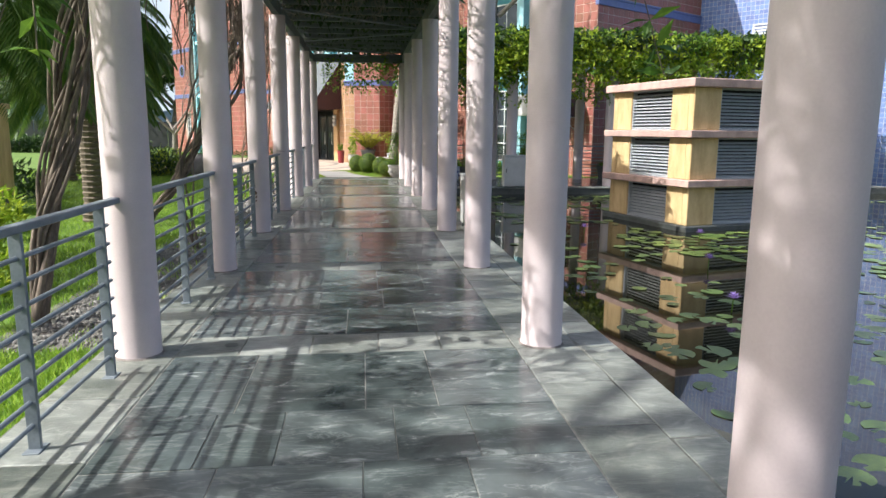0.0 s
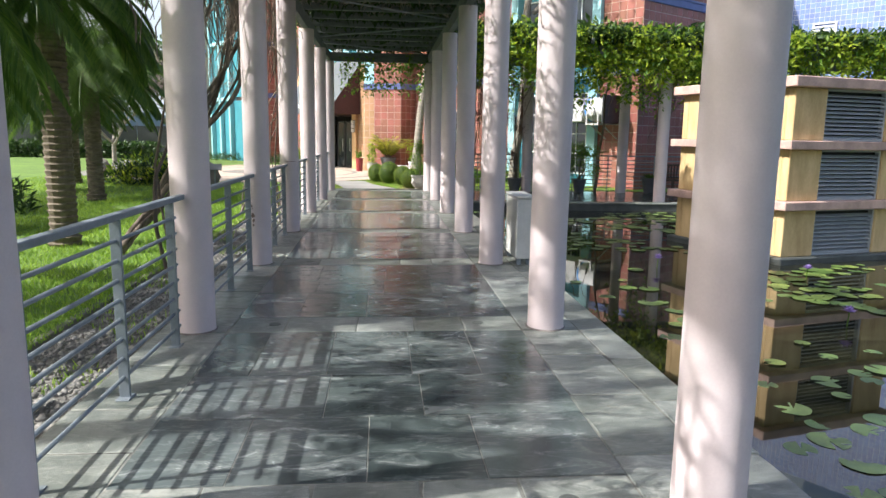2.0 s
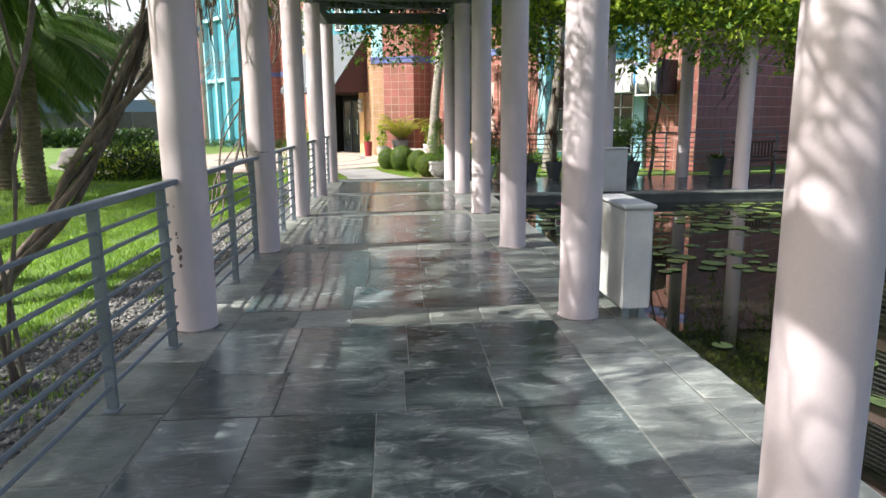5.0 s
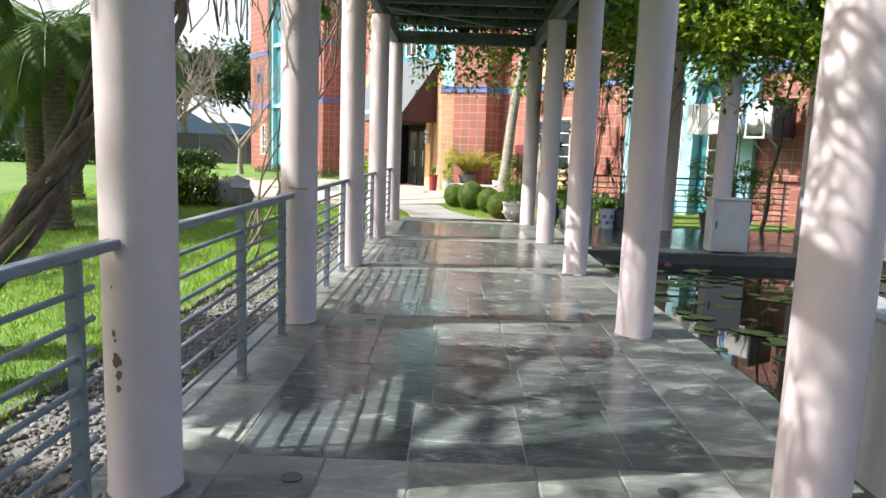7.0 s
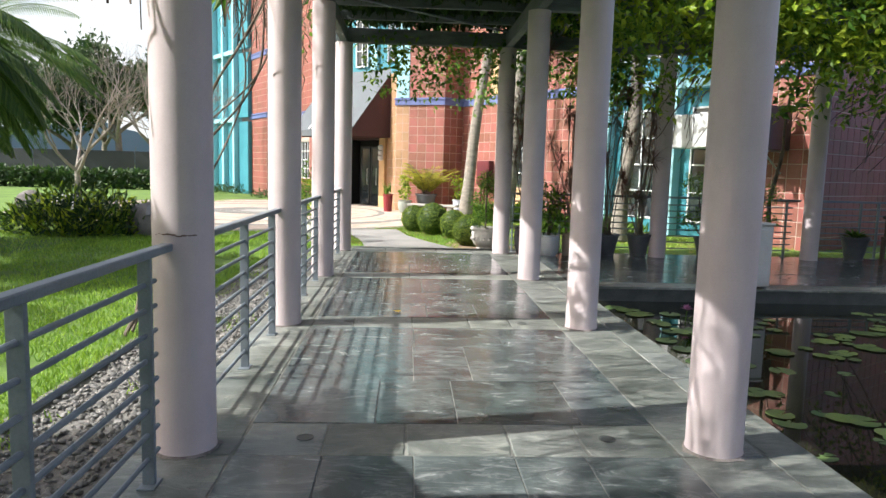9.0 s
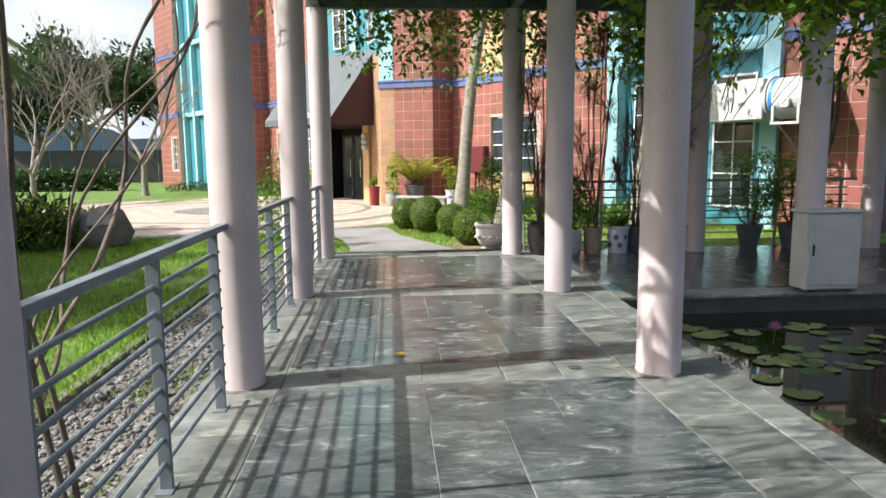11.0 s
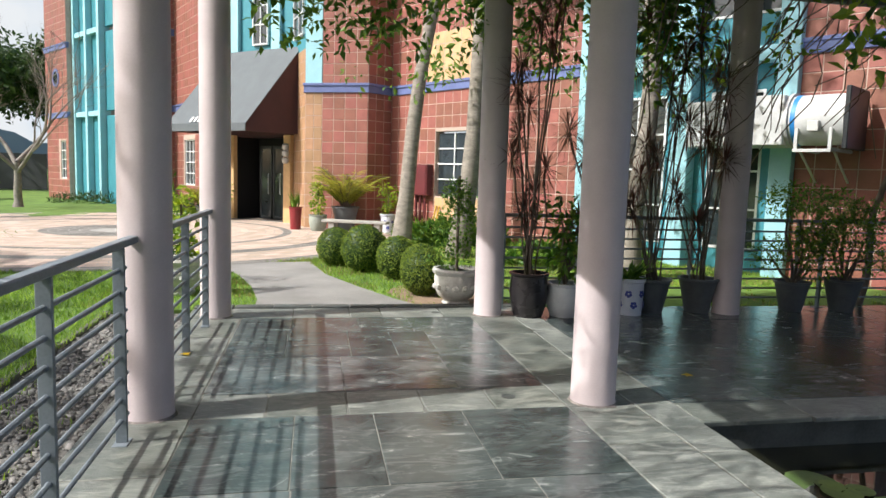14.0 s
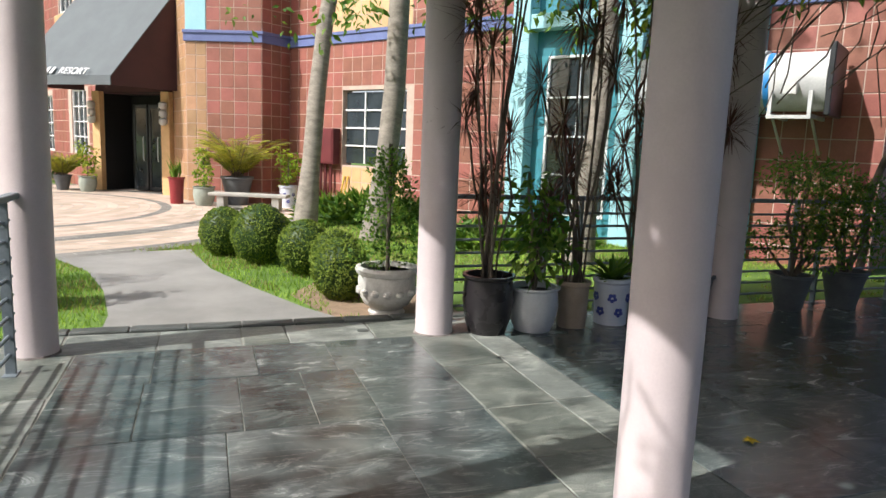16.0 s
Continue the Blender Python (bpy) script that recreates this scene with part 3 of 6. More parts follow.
window("window_10", m, -0.15, 0.0, 5.3, 8.2, 1, 5, deep=-0.02, label="narrow white barred window over the awning")
for a in (0.08, 1.82):
    b = Build()
    b.cbox(a, a + 0.36, -0.12, 0.0, 4.95, TOPZ, 0.01, m)
    structure("trim_aqua_post", b, AQUA, "pale aqua painted post over the entrance", "trim")
door = thing("door_1", "dark glazed double entrance door in a recess", "door", kind="structure", at=m)
# recess sides and back are near black: their shade is in the colour
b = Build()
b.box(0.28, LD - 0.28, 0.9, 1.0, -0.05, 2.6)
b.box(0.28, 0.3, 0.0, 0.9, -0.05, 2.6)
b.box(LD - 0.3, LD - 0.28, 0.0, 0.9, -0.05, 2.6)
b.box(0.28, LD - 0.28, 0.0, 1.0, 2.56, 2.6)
part("recess", b, DARK, door, "recess with its shade painted near black")
for a, c in ((0.85, 1.35), (1.4, 1.85)):
    f = Build()
    for x0, x1, lo, hi in ((a, a + 0.06, 0, 2.3), (c - 0.06, c, 0, 2.3), (a, c, 0, 0.1), (a, c, 2.2, 2.3)):
        f.cbox(x0, x1, 0.42, 0.47, lo, hi, 0.005)
    leaf = part("leaf", f, DOORFRAME, door)
    g = Build()
    g.box(a + 0.06, c - 0.06, 0.44, 0.45, 0.1, 2.2)
    part("pane", g, GLASS, leaf)
    h = Build()
    h.tube([(c - 0.09, 0.38, 0.8), (c - 0.09, 0.36, 0.85), (c - 0.09, 0.36, 1.4), (c - 0.09, 0.38, 1.45)], 0.012, 6)
    part("handle", h, WHITE, leaf, "steel pull handle")
for a in (0.1, LD - 0.1):
    sc = thing("wall_sconce", "stacked pale glass wall lamp beside the door", "wall lamp", "entrance lamps", at=m)
    for k in range(3):
        b = Build()
        b.lathe([(0.05, 1.75 + k * 0.2), (0.1, 1.8 + k * 0.2), (0.1, 1.9 + k * 0.2), (0.05, 1.94 + k * 0.2)], a, -0.25, 14)
        part("shade", b, CREAM, sc, smooth=50)
    b = Build()
    b.cbox(a - 0.03, a + 0.03, -0.2, -0.15, 1.8, 2.3, 0.005)
    part("bracket", b, WHITE, sc)
# awning
A0, A1 = Vector((-0.87, 35.5, 0)), Vector((-2.35, 34.55, 0))
along = Vector((-0.75, 0.66, 0)) * 3.3
aw = thing("awning", "grey sloping entrance awning with maroon sides and a white name", "awning")
b = Build()
top, low = 5.12, 2.6
q = [A0 + Vector((0, 0, top)), A0 + along + Vector((0, 0, top)), A1 + along + Vector((0, 0, low + 0.22)), A1 + Vector((0, 0, low + 0.22))]
b.add(q + [p - Vector((0, 0, 0.03)) for p in q], [(0, 1, 2, 3), (7, 6, 5, 4), (0, 3, 7, 4), (1, 5, 6, 2), (0, 4, 5, 1), (3, 2, 6, 7)])
part("canopy", b, AWNING, aw)
b = Build()
v = (A0 - A1).normalized() * 0.02
q = [A1 + Vector((0, 0, low + 0.2)) - v, A1 + along + Vector((0, 0, low + 0.2)) - v, A1 + along + Vector((0, 0, low)) - v, A1 + Vector((0, 0, low)) - v]
b.add(q + [p + v for p in q], [(0, 1, 2, 3), (7, 6, 5, 4), (0, 3, 7, 4), (1, 5, 6, 2), (0, 4, 5, 1), (3, 2, 6, 7)])
part("valance", b, AWNING, aw)
for off in (Vector((0, 0, 0)), along):
    b = Build()
    w = along.normalized() * 0.02
    q = [A0 + off + Vector((0, 0, low)), A1 + off + Vector((0, 0, low)), A1 + off + Vector((0, 0, low + 0.2)), A0 + off + Vector((0, 0, top - 0.03))]
    b.add([p + w for p in q] + [p + 2 * w for p in q], [(0, 1, 2, 3), (7, 6, 5, 4), (0, 4, 5, 1), (1, 5, 6, 2), (2, 6, 7, 3), (3, 7, 4, 0)])
    part("side_panel", b, AWNING_SIDE, aw, "dark maroon side")
txt = bpy.data.curves.new("lettering", "FONT")
txt.body, txt.size, txt.extrude = "RESORT", 0.28, 0.004
txt.materials.append(WHITE)
ux = -along.normalized()
uz = Vector((0, 0, 1))
uy = uz.cross(ux)
lab = new("lettering", txt)
base = A1 + along.normalized() * 0.34 + along * 0.40 + Vector((0, 0, low + 0.26)) + (A1 - A0).normalized() * 0.03
slope = (Vector((0, 0, top - low - 0.22)) + (A0 - A1)).normalized()
nrm = ux.cross(slope)
lab.matrix_world = Matrix(((ux.x, slope.x, nrm.x, base.x), (ux.y, slope.y, nrm.y, base.y), (ux.z, slope.z, nrm.z, base.z), (0, 0, 0, 1)))
lab.parent = aw
for k in range(3):
    b = Build()
    p = base - ux * (0.62 - k * 0.17)
    b.cbox(0, 0.09, 0, 0.2, 0, 0.006, 0.002, Matrix(((ux.x, slope.x, nrm.x, p.x), (ux.y, slope.y, nrm.y, p.y), (ux.z, slope.z, nrm.z, p.z), (0, 0, 0, 1))))
    part("letter_bar", b, WHITE, aw)
# left wing
tiled_wall("wall_corner_lit", C0, C1, -0.05, TOPZ, label="terracotta tiled corner pier")
tiled_wall("wall_corner_side", C1, WL0, -0.05, TOPZ, label="terracotta tiled corner pier side")
band("trim_band_corner", [C0, C1, WL0])
band("trim_band_corner_upper", [C0, C1, WL0], 6.6, 6.85)
m = wall_frame(T0, T1)
LT = (Vector(T1) - Vector(T0)).length
bay = thing("teal_tower", "teal glazed stair tower with aqua mullions", "facade bay", kind="structure", at=m)
for i, a in enumerate((0.0, LT * 0.36, LT * 0.72)):
    b = Build()
    b.cbox(a, a + 0.22, -0.15, 0.3, -0.05, TOPZ, 0.01)
    part("post", b, AQUA, bay)
for z in (3.6, 7.0):
    b = Build()
    b.cbox(0.22, LT * 0.72, -0.1, 0.3, z, z + 0.22, 0.01)
    part("beam", b, AQUA, bay)
for a, c in ((0.22, LT * 0.36), (LT * 0.36 + 0.22, LT * 0.72), (LT * 0.72 + 0.22, LT + 0.3)):
    for z0, z1 in ((-0.05, 3.6), (3.82, 7.0), (7.22, TOPZ)):
        b = Build()
        b.box(a, c, 0.1, 0.3, z0, z1)
        part("panel", b, TEAL, bay)
tiled_wall("wall_far", F0, F1, -0.05, TOPZ, holes=[(1.75, 2.45, 0.9, 2.6)], label="terracotta tiled far wing")
band("trim_band_far", [F0, F1], 3.6, 3.85)
band("trim_band_far_upper", [F0, F1], 6.6, 6.85)
window("window_12", wall_frame(F0, F1), 1.75, 2.45, 0.9, 2.6, 2, 4)
rw = thing("round_window", "round porthole window in a tiled wall", "window", kind="structure", at=wall_frame(F0, F1) @ pose(1.4, 0, 5.4, 90))
b = Build()
b.lathe([(0.42, 0.0), (0.42, 0.04), (0.3, 0.04), (0.3, 0.0)], n=24)
part("rim", b, BLUE, rw)
b = Build()
b.lathe([(0.3, 0.01), (0.3, 0.02)], n=24)
part("pane", b, GLASS, rw)
# back walls close the block
b = Build()
for p, q in ((F0, (-6.0, 62)), (P6, (16, 40))):
    m2 = wall_frame(q, p)
    b.box(0, (Vector(p) - Vector(q)).length, 0, 0.3, -0.05, TOPZ, m2)
structure("wall_back", b, GROUT, "plain rear wall of the building", "wall")

# ---- columns ----
b = Build()
b.lathe([(CR + 0.004, -0.02), (CR + 0.004, 0.015), (CR, 0.03), (CR, 0.9), (CR, 1.8), (CR, 2.7), (CR, COL_TOP)], n=36)
COLM = b.mesh("column", PINK, 40)
for y in ROWS_Y:
    for x in (LX, RX):
        solo("column", COLM, PINK, "round pale pink painted pergola column on slate paving", "column", "pergola columns", at=pose(x, y, 0, rz=rnd.uniform(0, 360)))
def collar():
    b, n = Build(), 40
    for k, (r, z) in enumerate(((CR + 0.004, 0.014), (CR + 0.009, 0.010), (CR + 0.014, 0.0025))):
        for j in range(n):
            a = 2 * math.pi * j / n
            q = r + (0.045 * max(0.0, noise.noise((3 * math.cos(a), 3 * math.sin(a), 2.0))) if k == 2 else 0.0)
            b.v.append((q * math.cos(a), q * math.sin(a), z))
    for k in range(2):
        for j in range(n):
            p, q = k * n + j, k * n + (j + 1) % n
            b.f.append((p, p + n, q + n, q))
    return b.mesh("mortar_collar", material("grimy_mortar", (0.30, 0.265, 0.245), (0.10, 0.085, 0.08), 0.9, 14, 70, 0.6), 60)


COLLAR = collar()
for o in [o for o in scene.objects if o.name.startswith("column")]:
    part("mortar_collar", COLLAR, None, o, "rough stained mortar at the foot")
chipped = [o for o in scene.objects if o.name.startswith("column") and abs(o.location.x - LX) < 0.01 and abs(o.location.y - 10.52) < 0.05][0]
inv = chipped.matrix_basis.inverted()
for k, (deg, z, r) in enumerate(((-104, 0.62, 0.022), (-101, 0.56, 0.018), (-108, 0.73, 0.011), (-106, 0.70, 0.008), (-102, 0.50, 0.013), (-109, 0.92, 0.006))):
    b = Build()
    n = 11
    b.v = [((r * rnd.uniform(0.6, 1.25)) * math.cos(2 * math.pi * j / n), (r * rnd.uniform(0.8, 1.7)) * math.sin(2 * math.pi * j / n), 0.0006) for j in range(n)]
    b.f = [tuple(range(n))]
    a = radians(deg)
    part("paint_chip", b, CHIP, chipped, "flaked paint spot", at=inv @ pose(LX + (CR + 0.0012) * math.cos(a), 10.52 + (CR + 0.0012) * math.sin(a), z, 90, 0, deg + 90))
cracked = [o for o in scene.objects if o.name.startswith("column") and abs(o.location.x - LX) < 0.01 and abs(o.location.y - 13.44) < 0.05][0]
inv = cracked.matrix_basis.inverted()
for k in range(9):
    b, n = Build(), 8
    r = rnd.uniform(0.006, 0.016)
    b.v = [(r * rnd.uniform(0.9, 1.6) * math.cos(2 * math.pi * j / n), r * 0.35 * math.sin(2 * math.pi * j / n), 0.0006) for j in range(n)]
    b.f = [tuple(range(n))]
    deg = -128 + k * 9.5
    a = radians(deg)
    part("paint_chip", b, CHIP, cracked, "flaked paint line", at=inv @ pose(LX + (CR + 0.0012) * math.cos(a), 13.44 + (CR + 0.0012) * math.sin(a), 1.155 + rnd.uniform(-0.006, 0.006), 90, 0, deg + 90))
for x in (4.34, 7.26, 10.18, 13.1):
    for y in (19.28, 22.2):
        solo("column", COLM, PINK, "round pale pink painted column of the pond terrace", "column", "terrace columns", at=pose(x, y, 0, rz=rnd.uniform(0, 360)))

# ---- pergola timbers ----
perg = thing("pergola_roof", "dark grey-green timber pergola roof over the walkway", "pergola")
for x in (LX, RX):
    for k in range(len(ROWS_Y) - 1):
        b = Build()
        b.cbox(x - 0.06, x + 0.06, ROWS_Y[k] + 0.003, ROWS_Y[k + 1] - 0.003, COL_TOP, COL_TOP + 0.24, 0.008)
        part("side_beam", b, BEAM, perg)
y = ROWS_Y[0] + 0.2
jb = Build()
jb.cbox(-1.72, 1.72, -0.03, 0.03, COL_TOP + 0.243, COL_TOP + 0.38, 0.006)
JM = jb.mesh("joist", BEAM)
while y < END_Y - 0.4:
    part("joist", JM, BEAM, perg, at=pose(0, y, 0))
    y += BAY / 3
b = Build()
b.cbox(-1.62, 1.62, END_Y - 0.07, END_Y + 0.07, COL_TOP + 0.003, COL_TOP + 0.25, 0.01)
part("end_beam", b, BEAM, perg)
for y, s in ((20.6, 1), (17.6, -1), (14.8, 1)):
    b = Build()
    b.tube([(-1.4 * s, y - 1.2, COL_TOP + 0.16), (1.4 * s, y + 1.2, COL_TOP + 0.20)], 0.018, 8)
    part("brace_pipe", b, RAIL, perg, "thin grey pipe")
ter = thing("terrace_pergola_roof", "dark timber pergola beams over the pond terrace", "pergola")
for y in (19.28, 22.2):
    b = Build()
    b.cbox(RX + 0.07, 14.5, y - 0.06, y + 0.06, COL_TOP, COL_TOP + 0.24, 0.008)
    part("beam", b, BEAM, ter)
jb = Build()
jb.cbox(-0.03, 0.03, 18.95, 22.5, COL_TOP + 0.243, COL_TOP + 0.38, 0.006)
JT = jb.mesh("joist", BEAM)
for k in range(13):
    part("joist", JT, BEAM, ter, at=pose(2.3 + k * 0.97, 0, 0))


# ---- railings ----
def railing(m, length, posts, group, rows=8, label="grey galvanised steel railing with round bars on slate paving"):
    """A panel along local y from 0: flat top rail, round bars through flat posts with foot plates."""
    r = thing("railing", label, "railing", group, at=m)
    b = Build()
    b.cbox(-0.03, 0.03, 0, length, 1.075, 1.115, 0.006)
    part("top_rail", b, RAIL, r)
    for k in range(rows):
        b = Build()
        z = 0.13 + k * 0.118
        b.tube([(0, max(0.005, posts[0] - 0.12), z), (0, posts[-1] + 0.12, z)], 0.0125, 8)
        part("bar", b, RAIL, r)
    for s in posts:
        b = Build()
        b.cbox(-0.03, 0.03, s - 0.012, s + 0.012, 0.006, 1.078, 0.003)
        p = part("post", b, RAIL, r)
        b = Build()
        b.cbox(-0.04, 0.04, s - 0.06, s + 0.06, -0.002, 0.008, 0.002)
        part("foot_plate", b, RAIL, p)
    return r


first = railing(pose(-1.5, ROWS_Y[0] + 0.14, 0), BAY - 0.28, (0.2, 1.32, 2.34), "walkway railings")
for y in ROWS_Y[1:-1]:
    copy_thing(first, pose(-1.5, y + 0.14, 0))
first = railing(pose(1.62, 22.52, 0, 0, 0, -90), 2.66, (0.05, 0.95, 1.3, 2.4), "terrace railings")
for k in range(1, 4):
    copy_thing(first, pose(1.62 + k * 2.92, 22.52, 0, 0, 0, -90))

# ---- pond tower ----
N0 = Vector((5.9, 11.5, 0))
TW = 2.42
tower = thing("vent_tower", "yellow rendered ventilation tower with pink ledges in the pond", "vent tower", at=Matrix.Translation(N0) @ pose(0, 0, 0, 0, 0, 14.0))
b = Build()
b.cbox(-0.1, TW + 0.1, -0.1, TW + 0.1, WZ - 0.35, WZ + 0.1, 0.02)
part("plinth", b, DARKSTONE, tower, "dark wet stone plinth")
# black core paints the shade that shows between the louvre slats
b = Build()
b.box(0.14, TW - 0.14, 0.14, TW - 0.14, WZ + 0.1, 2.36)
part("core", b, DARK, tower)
LEV = ((WZ + 0.1, 0.60), (0.73, 1.48), (1.61, 2.36))
for z in (0.60, 1.48, 2.36):
    b = Build()
    o = 0.13
    b.cbox(-o, TW + o, -o, TW + o, z, z + (0.13 if z < 2 else 0.15), 0.012)
    part("ledge", b, LEDGE, tower, "weathered pink stone ledge")
S0, S1 = TW * 0.25, TW * 0.75
SLAT = Build()
SLAT.add([(S0 + 0.02, 0.035, 0.0), (S1 - 0.02, 0.035, 0.0), (S1 - 0.02, 0.10, 0.035), (S0 + 0.02, 0.10, 0.035), (S0 + 0.02, 0.035, 0.008), (S1 - 0.02, 0.035, 0.008), (S1 - 0.02, 0.10, 0.043), (S0 + 0.02, 0.10, 0.043)],
         [(0, 3, 2, 1), (4, 5, 6, 7), (0, 1, 5, 4), (2, 3, 7, 6), (1, 2, 6, 5), (3, 0, 4, 7)])
SLATM = SLAT.mesh("slat", LOUVRE)
for f in range(4):
    fm = pose(TW / 2, TW / 2, 0, 0, 0, 90 * f) @ pose(-TW / 2, -TW / 2, 0)
    for z0, z1 in LEV:
        for a, c in ((0.0, S0), (S1, TW)):
            b = Build()
            b.cbox(a + (0.14 if a == 0 and f % 2 else 0.0), c - (0.14 if c == TW and f % 2 else 0.0), 0.0, 0.14, z0, z1, 0.012, fm)
            part("corner_pier", b, YELLOW, tower)
        pan = Build()
        for a, c, lo, hi in ((S0, S0 + 0.03, z0, z1), (S1 - 0.03, S1, z0, z1), (S0 + 0.03, S1 - 0.03, z0, z0 + 0.03), (S0 + 0.03, S1 - 0.03, z1 - 0.03, z1)):
            pan.cbox(a, c, 0.03, 0.11, lo, hi, 0.004, fm)
        pf = part("louvre_frame", pan, LOUVRE, tower)
        n = int((z1 - z0 - 0.08) / 0.06)
        for k in range(n):
            part("slat", SLATM, LOUVRE, pf, at=fm @ pose(0, 0, z0 + 0.035 + k * 0.06))

# pale block on the lawn
lb = thing("lawn_block", "pale yellow rendered block on a dark base in the lawn", "vent block", at=pose(-7.25, 13.4, -0.05))
b = Build()
b.cbox(-0.55, 0.55, -0.55, 0.55, 0.0, 0.32, 0.02)
part("base", b, DARKSTONE, lb, "dark stone base")
b = Build()
b.cbox(-0.62, 0.62, -0.62, 0.62, 0.322, 1.95, 0.02)
part("body", b, YELLOW, lb)
b = Build()
b.cbox(-0.66, 0.66, -0.66, 0.66, 1.952, 2.05, 0.015)
part("cap", b, YELLOW, lb)

# ---- cabinets ----
def cabinet(m, w, d, h, leg, label):
    c = thing("electric_cabinet", label, "cabinet", at=m)
    b = Build()
    b.cbox(-w / 2, w / 2, -d / 2, d / 2, leg, leg + h, 0.012)
    part("body", b, CREAM, c)
    b = Build()
    b.cbox(-w / 2 - 0.015, w / 2 + 0.015, -d / 2 - 0.02, d / 2 + 0.015, leg + h + 0.002, leg + h + 0.035, 0.01)
    part("lid", b, CREAM, c)
    b = Build()
    b.cbox(-w / 2 + 0.03, w / 2 - 0.03, -d / 2 - 0.012, -d / 2 + 0.002, leg + 0.05, leg + h - 0.05, 0.005)
    door = part("door", b, CREAM, c)
    b = Build()
    b.cbox(-w / 2 + 0.06, -w / 2 + 0.08, -d / 2 - 0.03, -d / 2 - 0.012, leg + h * 0.45, leg + h * 0.6, 0.004)
    part("handle", b, DOORFRAME, door, "black handle")
    for x in (-w / 2 + 0.05, w / 2 - 0.05):
        for y in (-d / 2 + 0.05, d / 2 - 0.05):
            b = Build()
            b.cbox(x - 0.025, x + 0.025, y - 0.025, y + 0.025, 0, leg, 0.004)
            part("leg", b, RAIL, c)
    return c


cabinet(pose(1.82, 10.75, 0, 0, 0, 90), 0.72, 0.22, 0.76, 0.08, "pale grey steel cabinet on short legs beside a column")
cabinet(pose(4.36, 18.98, 0), 0.62, 0.30, 0.84, 0.03, "white steel cabinet in front of a terrace column")

# ---- fan on the facade ----
fm = wall_frame(PR, P5)
fan = thing("axial_fan", "white cylindrical duct fan on steel brackets on the wall", "duct fan", at=fm @ pose(0.30, 0, 0))
b = Build()
def ring(b, prof, s_axis, y, z, n=28):
    base = len(b.v)
    for s, r in prof:
        for j in range(n):
            a = 2 * math.pi * j / n
            b.v.append((s, y + r * math.cos(a), z + r * math.sin(a)))
    for k in range(len(prof) - 1):
        for j in range(n):
            p, q = base + k * n + j, base + k * n + (j + 1) % n
            b.f.append((p, q, q + n, p + n))
    b.f.append(tuple(base + j for j in reversed(range(n))))
    b.f.append(tuple(base + (len(prof) - 1) * n + j for j in range(n)))
FY, FZ = -0.62, 2.56
# greyer copy of the white metal: the fan's partial shade is in the colour
SHADED_WHITE = material("shaded_white_metal", (0.56, 0.57, 0.57), (0.42, 0.43, 0.43), 0.5, 3, 40, 0.08)
ring(b, [(-0.15, 0.40), (-0.15, 0.43), (-0.1, 0.43), (-0.1, 0.39), (0.66, 0.39), (0.66, 0.43), (0.70, 0.43), (0.70, 0.37)], 0, FY, FZ)
part("casing", b, SHADED_WHITE, fan, smooth=35)
b = Build()
ring(b, [(-0.06, 0.394), (0.01, 0.394)], 0, FY, FZ)
part("stripe", b, material("blue_stripe", (0.03, 0.25, 0.65), None, 0.4), fan, "blue painted stripe", smooth=35)
b = Build()
b.cbox(0.71, 0.78, FY - 0.45, FY + 0.45, FZ - 0.46, FZ + 0.45, 0.01)
part("outlet_frame", b, DOORFRAME, fan, "dark square outlet frame")
b = Build()
b.cbox(-0.9, -0.15, FY - 0.40, FY + 0.46, FZ - 0.40, FZ + 0.38, 0.015)
b.cbox(-1.9, -0.9, FY - 0.1, FY + 0.5, FZ - 0.40, FZ + 0.38, 0.015)
part("duct", b, SHADED_WHITE, fan, "square sheet metal duct")
b = Build()
b.cbox(0.22, 0.38, FY - 0.47, FY - 0.37, FZ - 0.2, FZ - 0.04, 0.01)
part("terminal_box", b, CREAM, fan)
for s in (0.06, 0.54):
    b = Build()
    b.cbox(s - 0.025, s + 0.025, FY - 0.42, 0.0, FZ - 0.49, FZ - 0.44, 0.004)
    b.cbox(s - 0.025, s + 0.025, FY - 0.42, FY - 0.37, FZ - 0.44, FZ - 0.15, 0.004)
    b.tube([(s, FY - 0.2, FZ - 0.48), (s, -0.02, FZ - 0.95)], 0.02, 6)
    part("bracket", b, SHADED_WHITE, fan)
b = Build()
b.cbox(0.03, 0.57, FY - 0.43, FY - 0.37, FZ - 0.51, FZ - 0.46, 0.004)
part("cross_bar", b, SHADED_WHITE, fan)
m = wall_frame(P2, PT)
rb = thing("hose_box", "maroon enamelled fire hose box on the wall with red pipes", "hose box", at=m)
b = Build()
b.cbox(1.13, 1.78, -0.22, 0.0, 1.0, 1.82, 0.015)
part("body", b, MAROON, rb)
b = Build()
b.cbox(1.17, 1.74, -0.235, -0.22, 1.04, 1.78, 0.006)
part("door", b, MAROON, rb)
for s in (1.25, 1.42, 1.6):
    b = Build()
    b.tube([(s, -0.1, 1.0), (s, -0.1, -0.04)], 0.035, 8)
    part("pipe", b, MAROON, rb, smooth=40)
for s in (2.0, 2.12):
    b = Build()
    b.tube([(s, -0.05, 0.75), (s - 0.05, -0.1, 0.4), (s - 0.1, -0.2, 0.1), (s - 0.4, -0.35, 0.0), (s - 0.9, -0.3, 0.0)], 0.02, 6)
    solo("garden_hose", b, material("yellow_hose", (0.65, 0.42, 0.05), None, 0.5), "yellow garden hose against the wall", "hose", at=m, smooth=60)

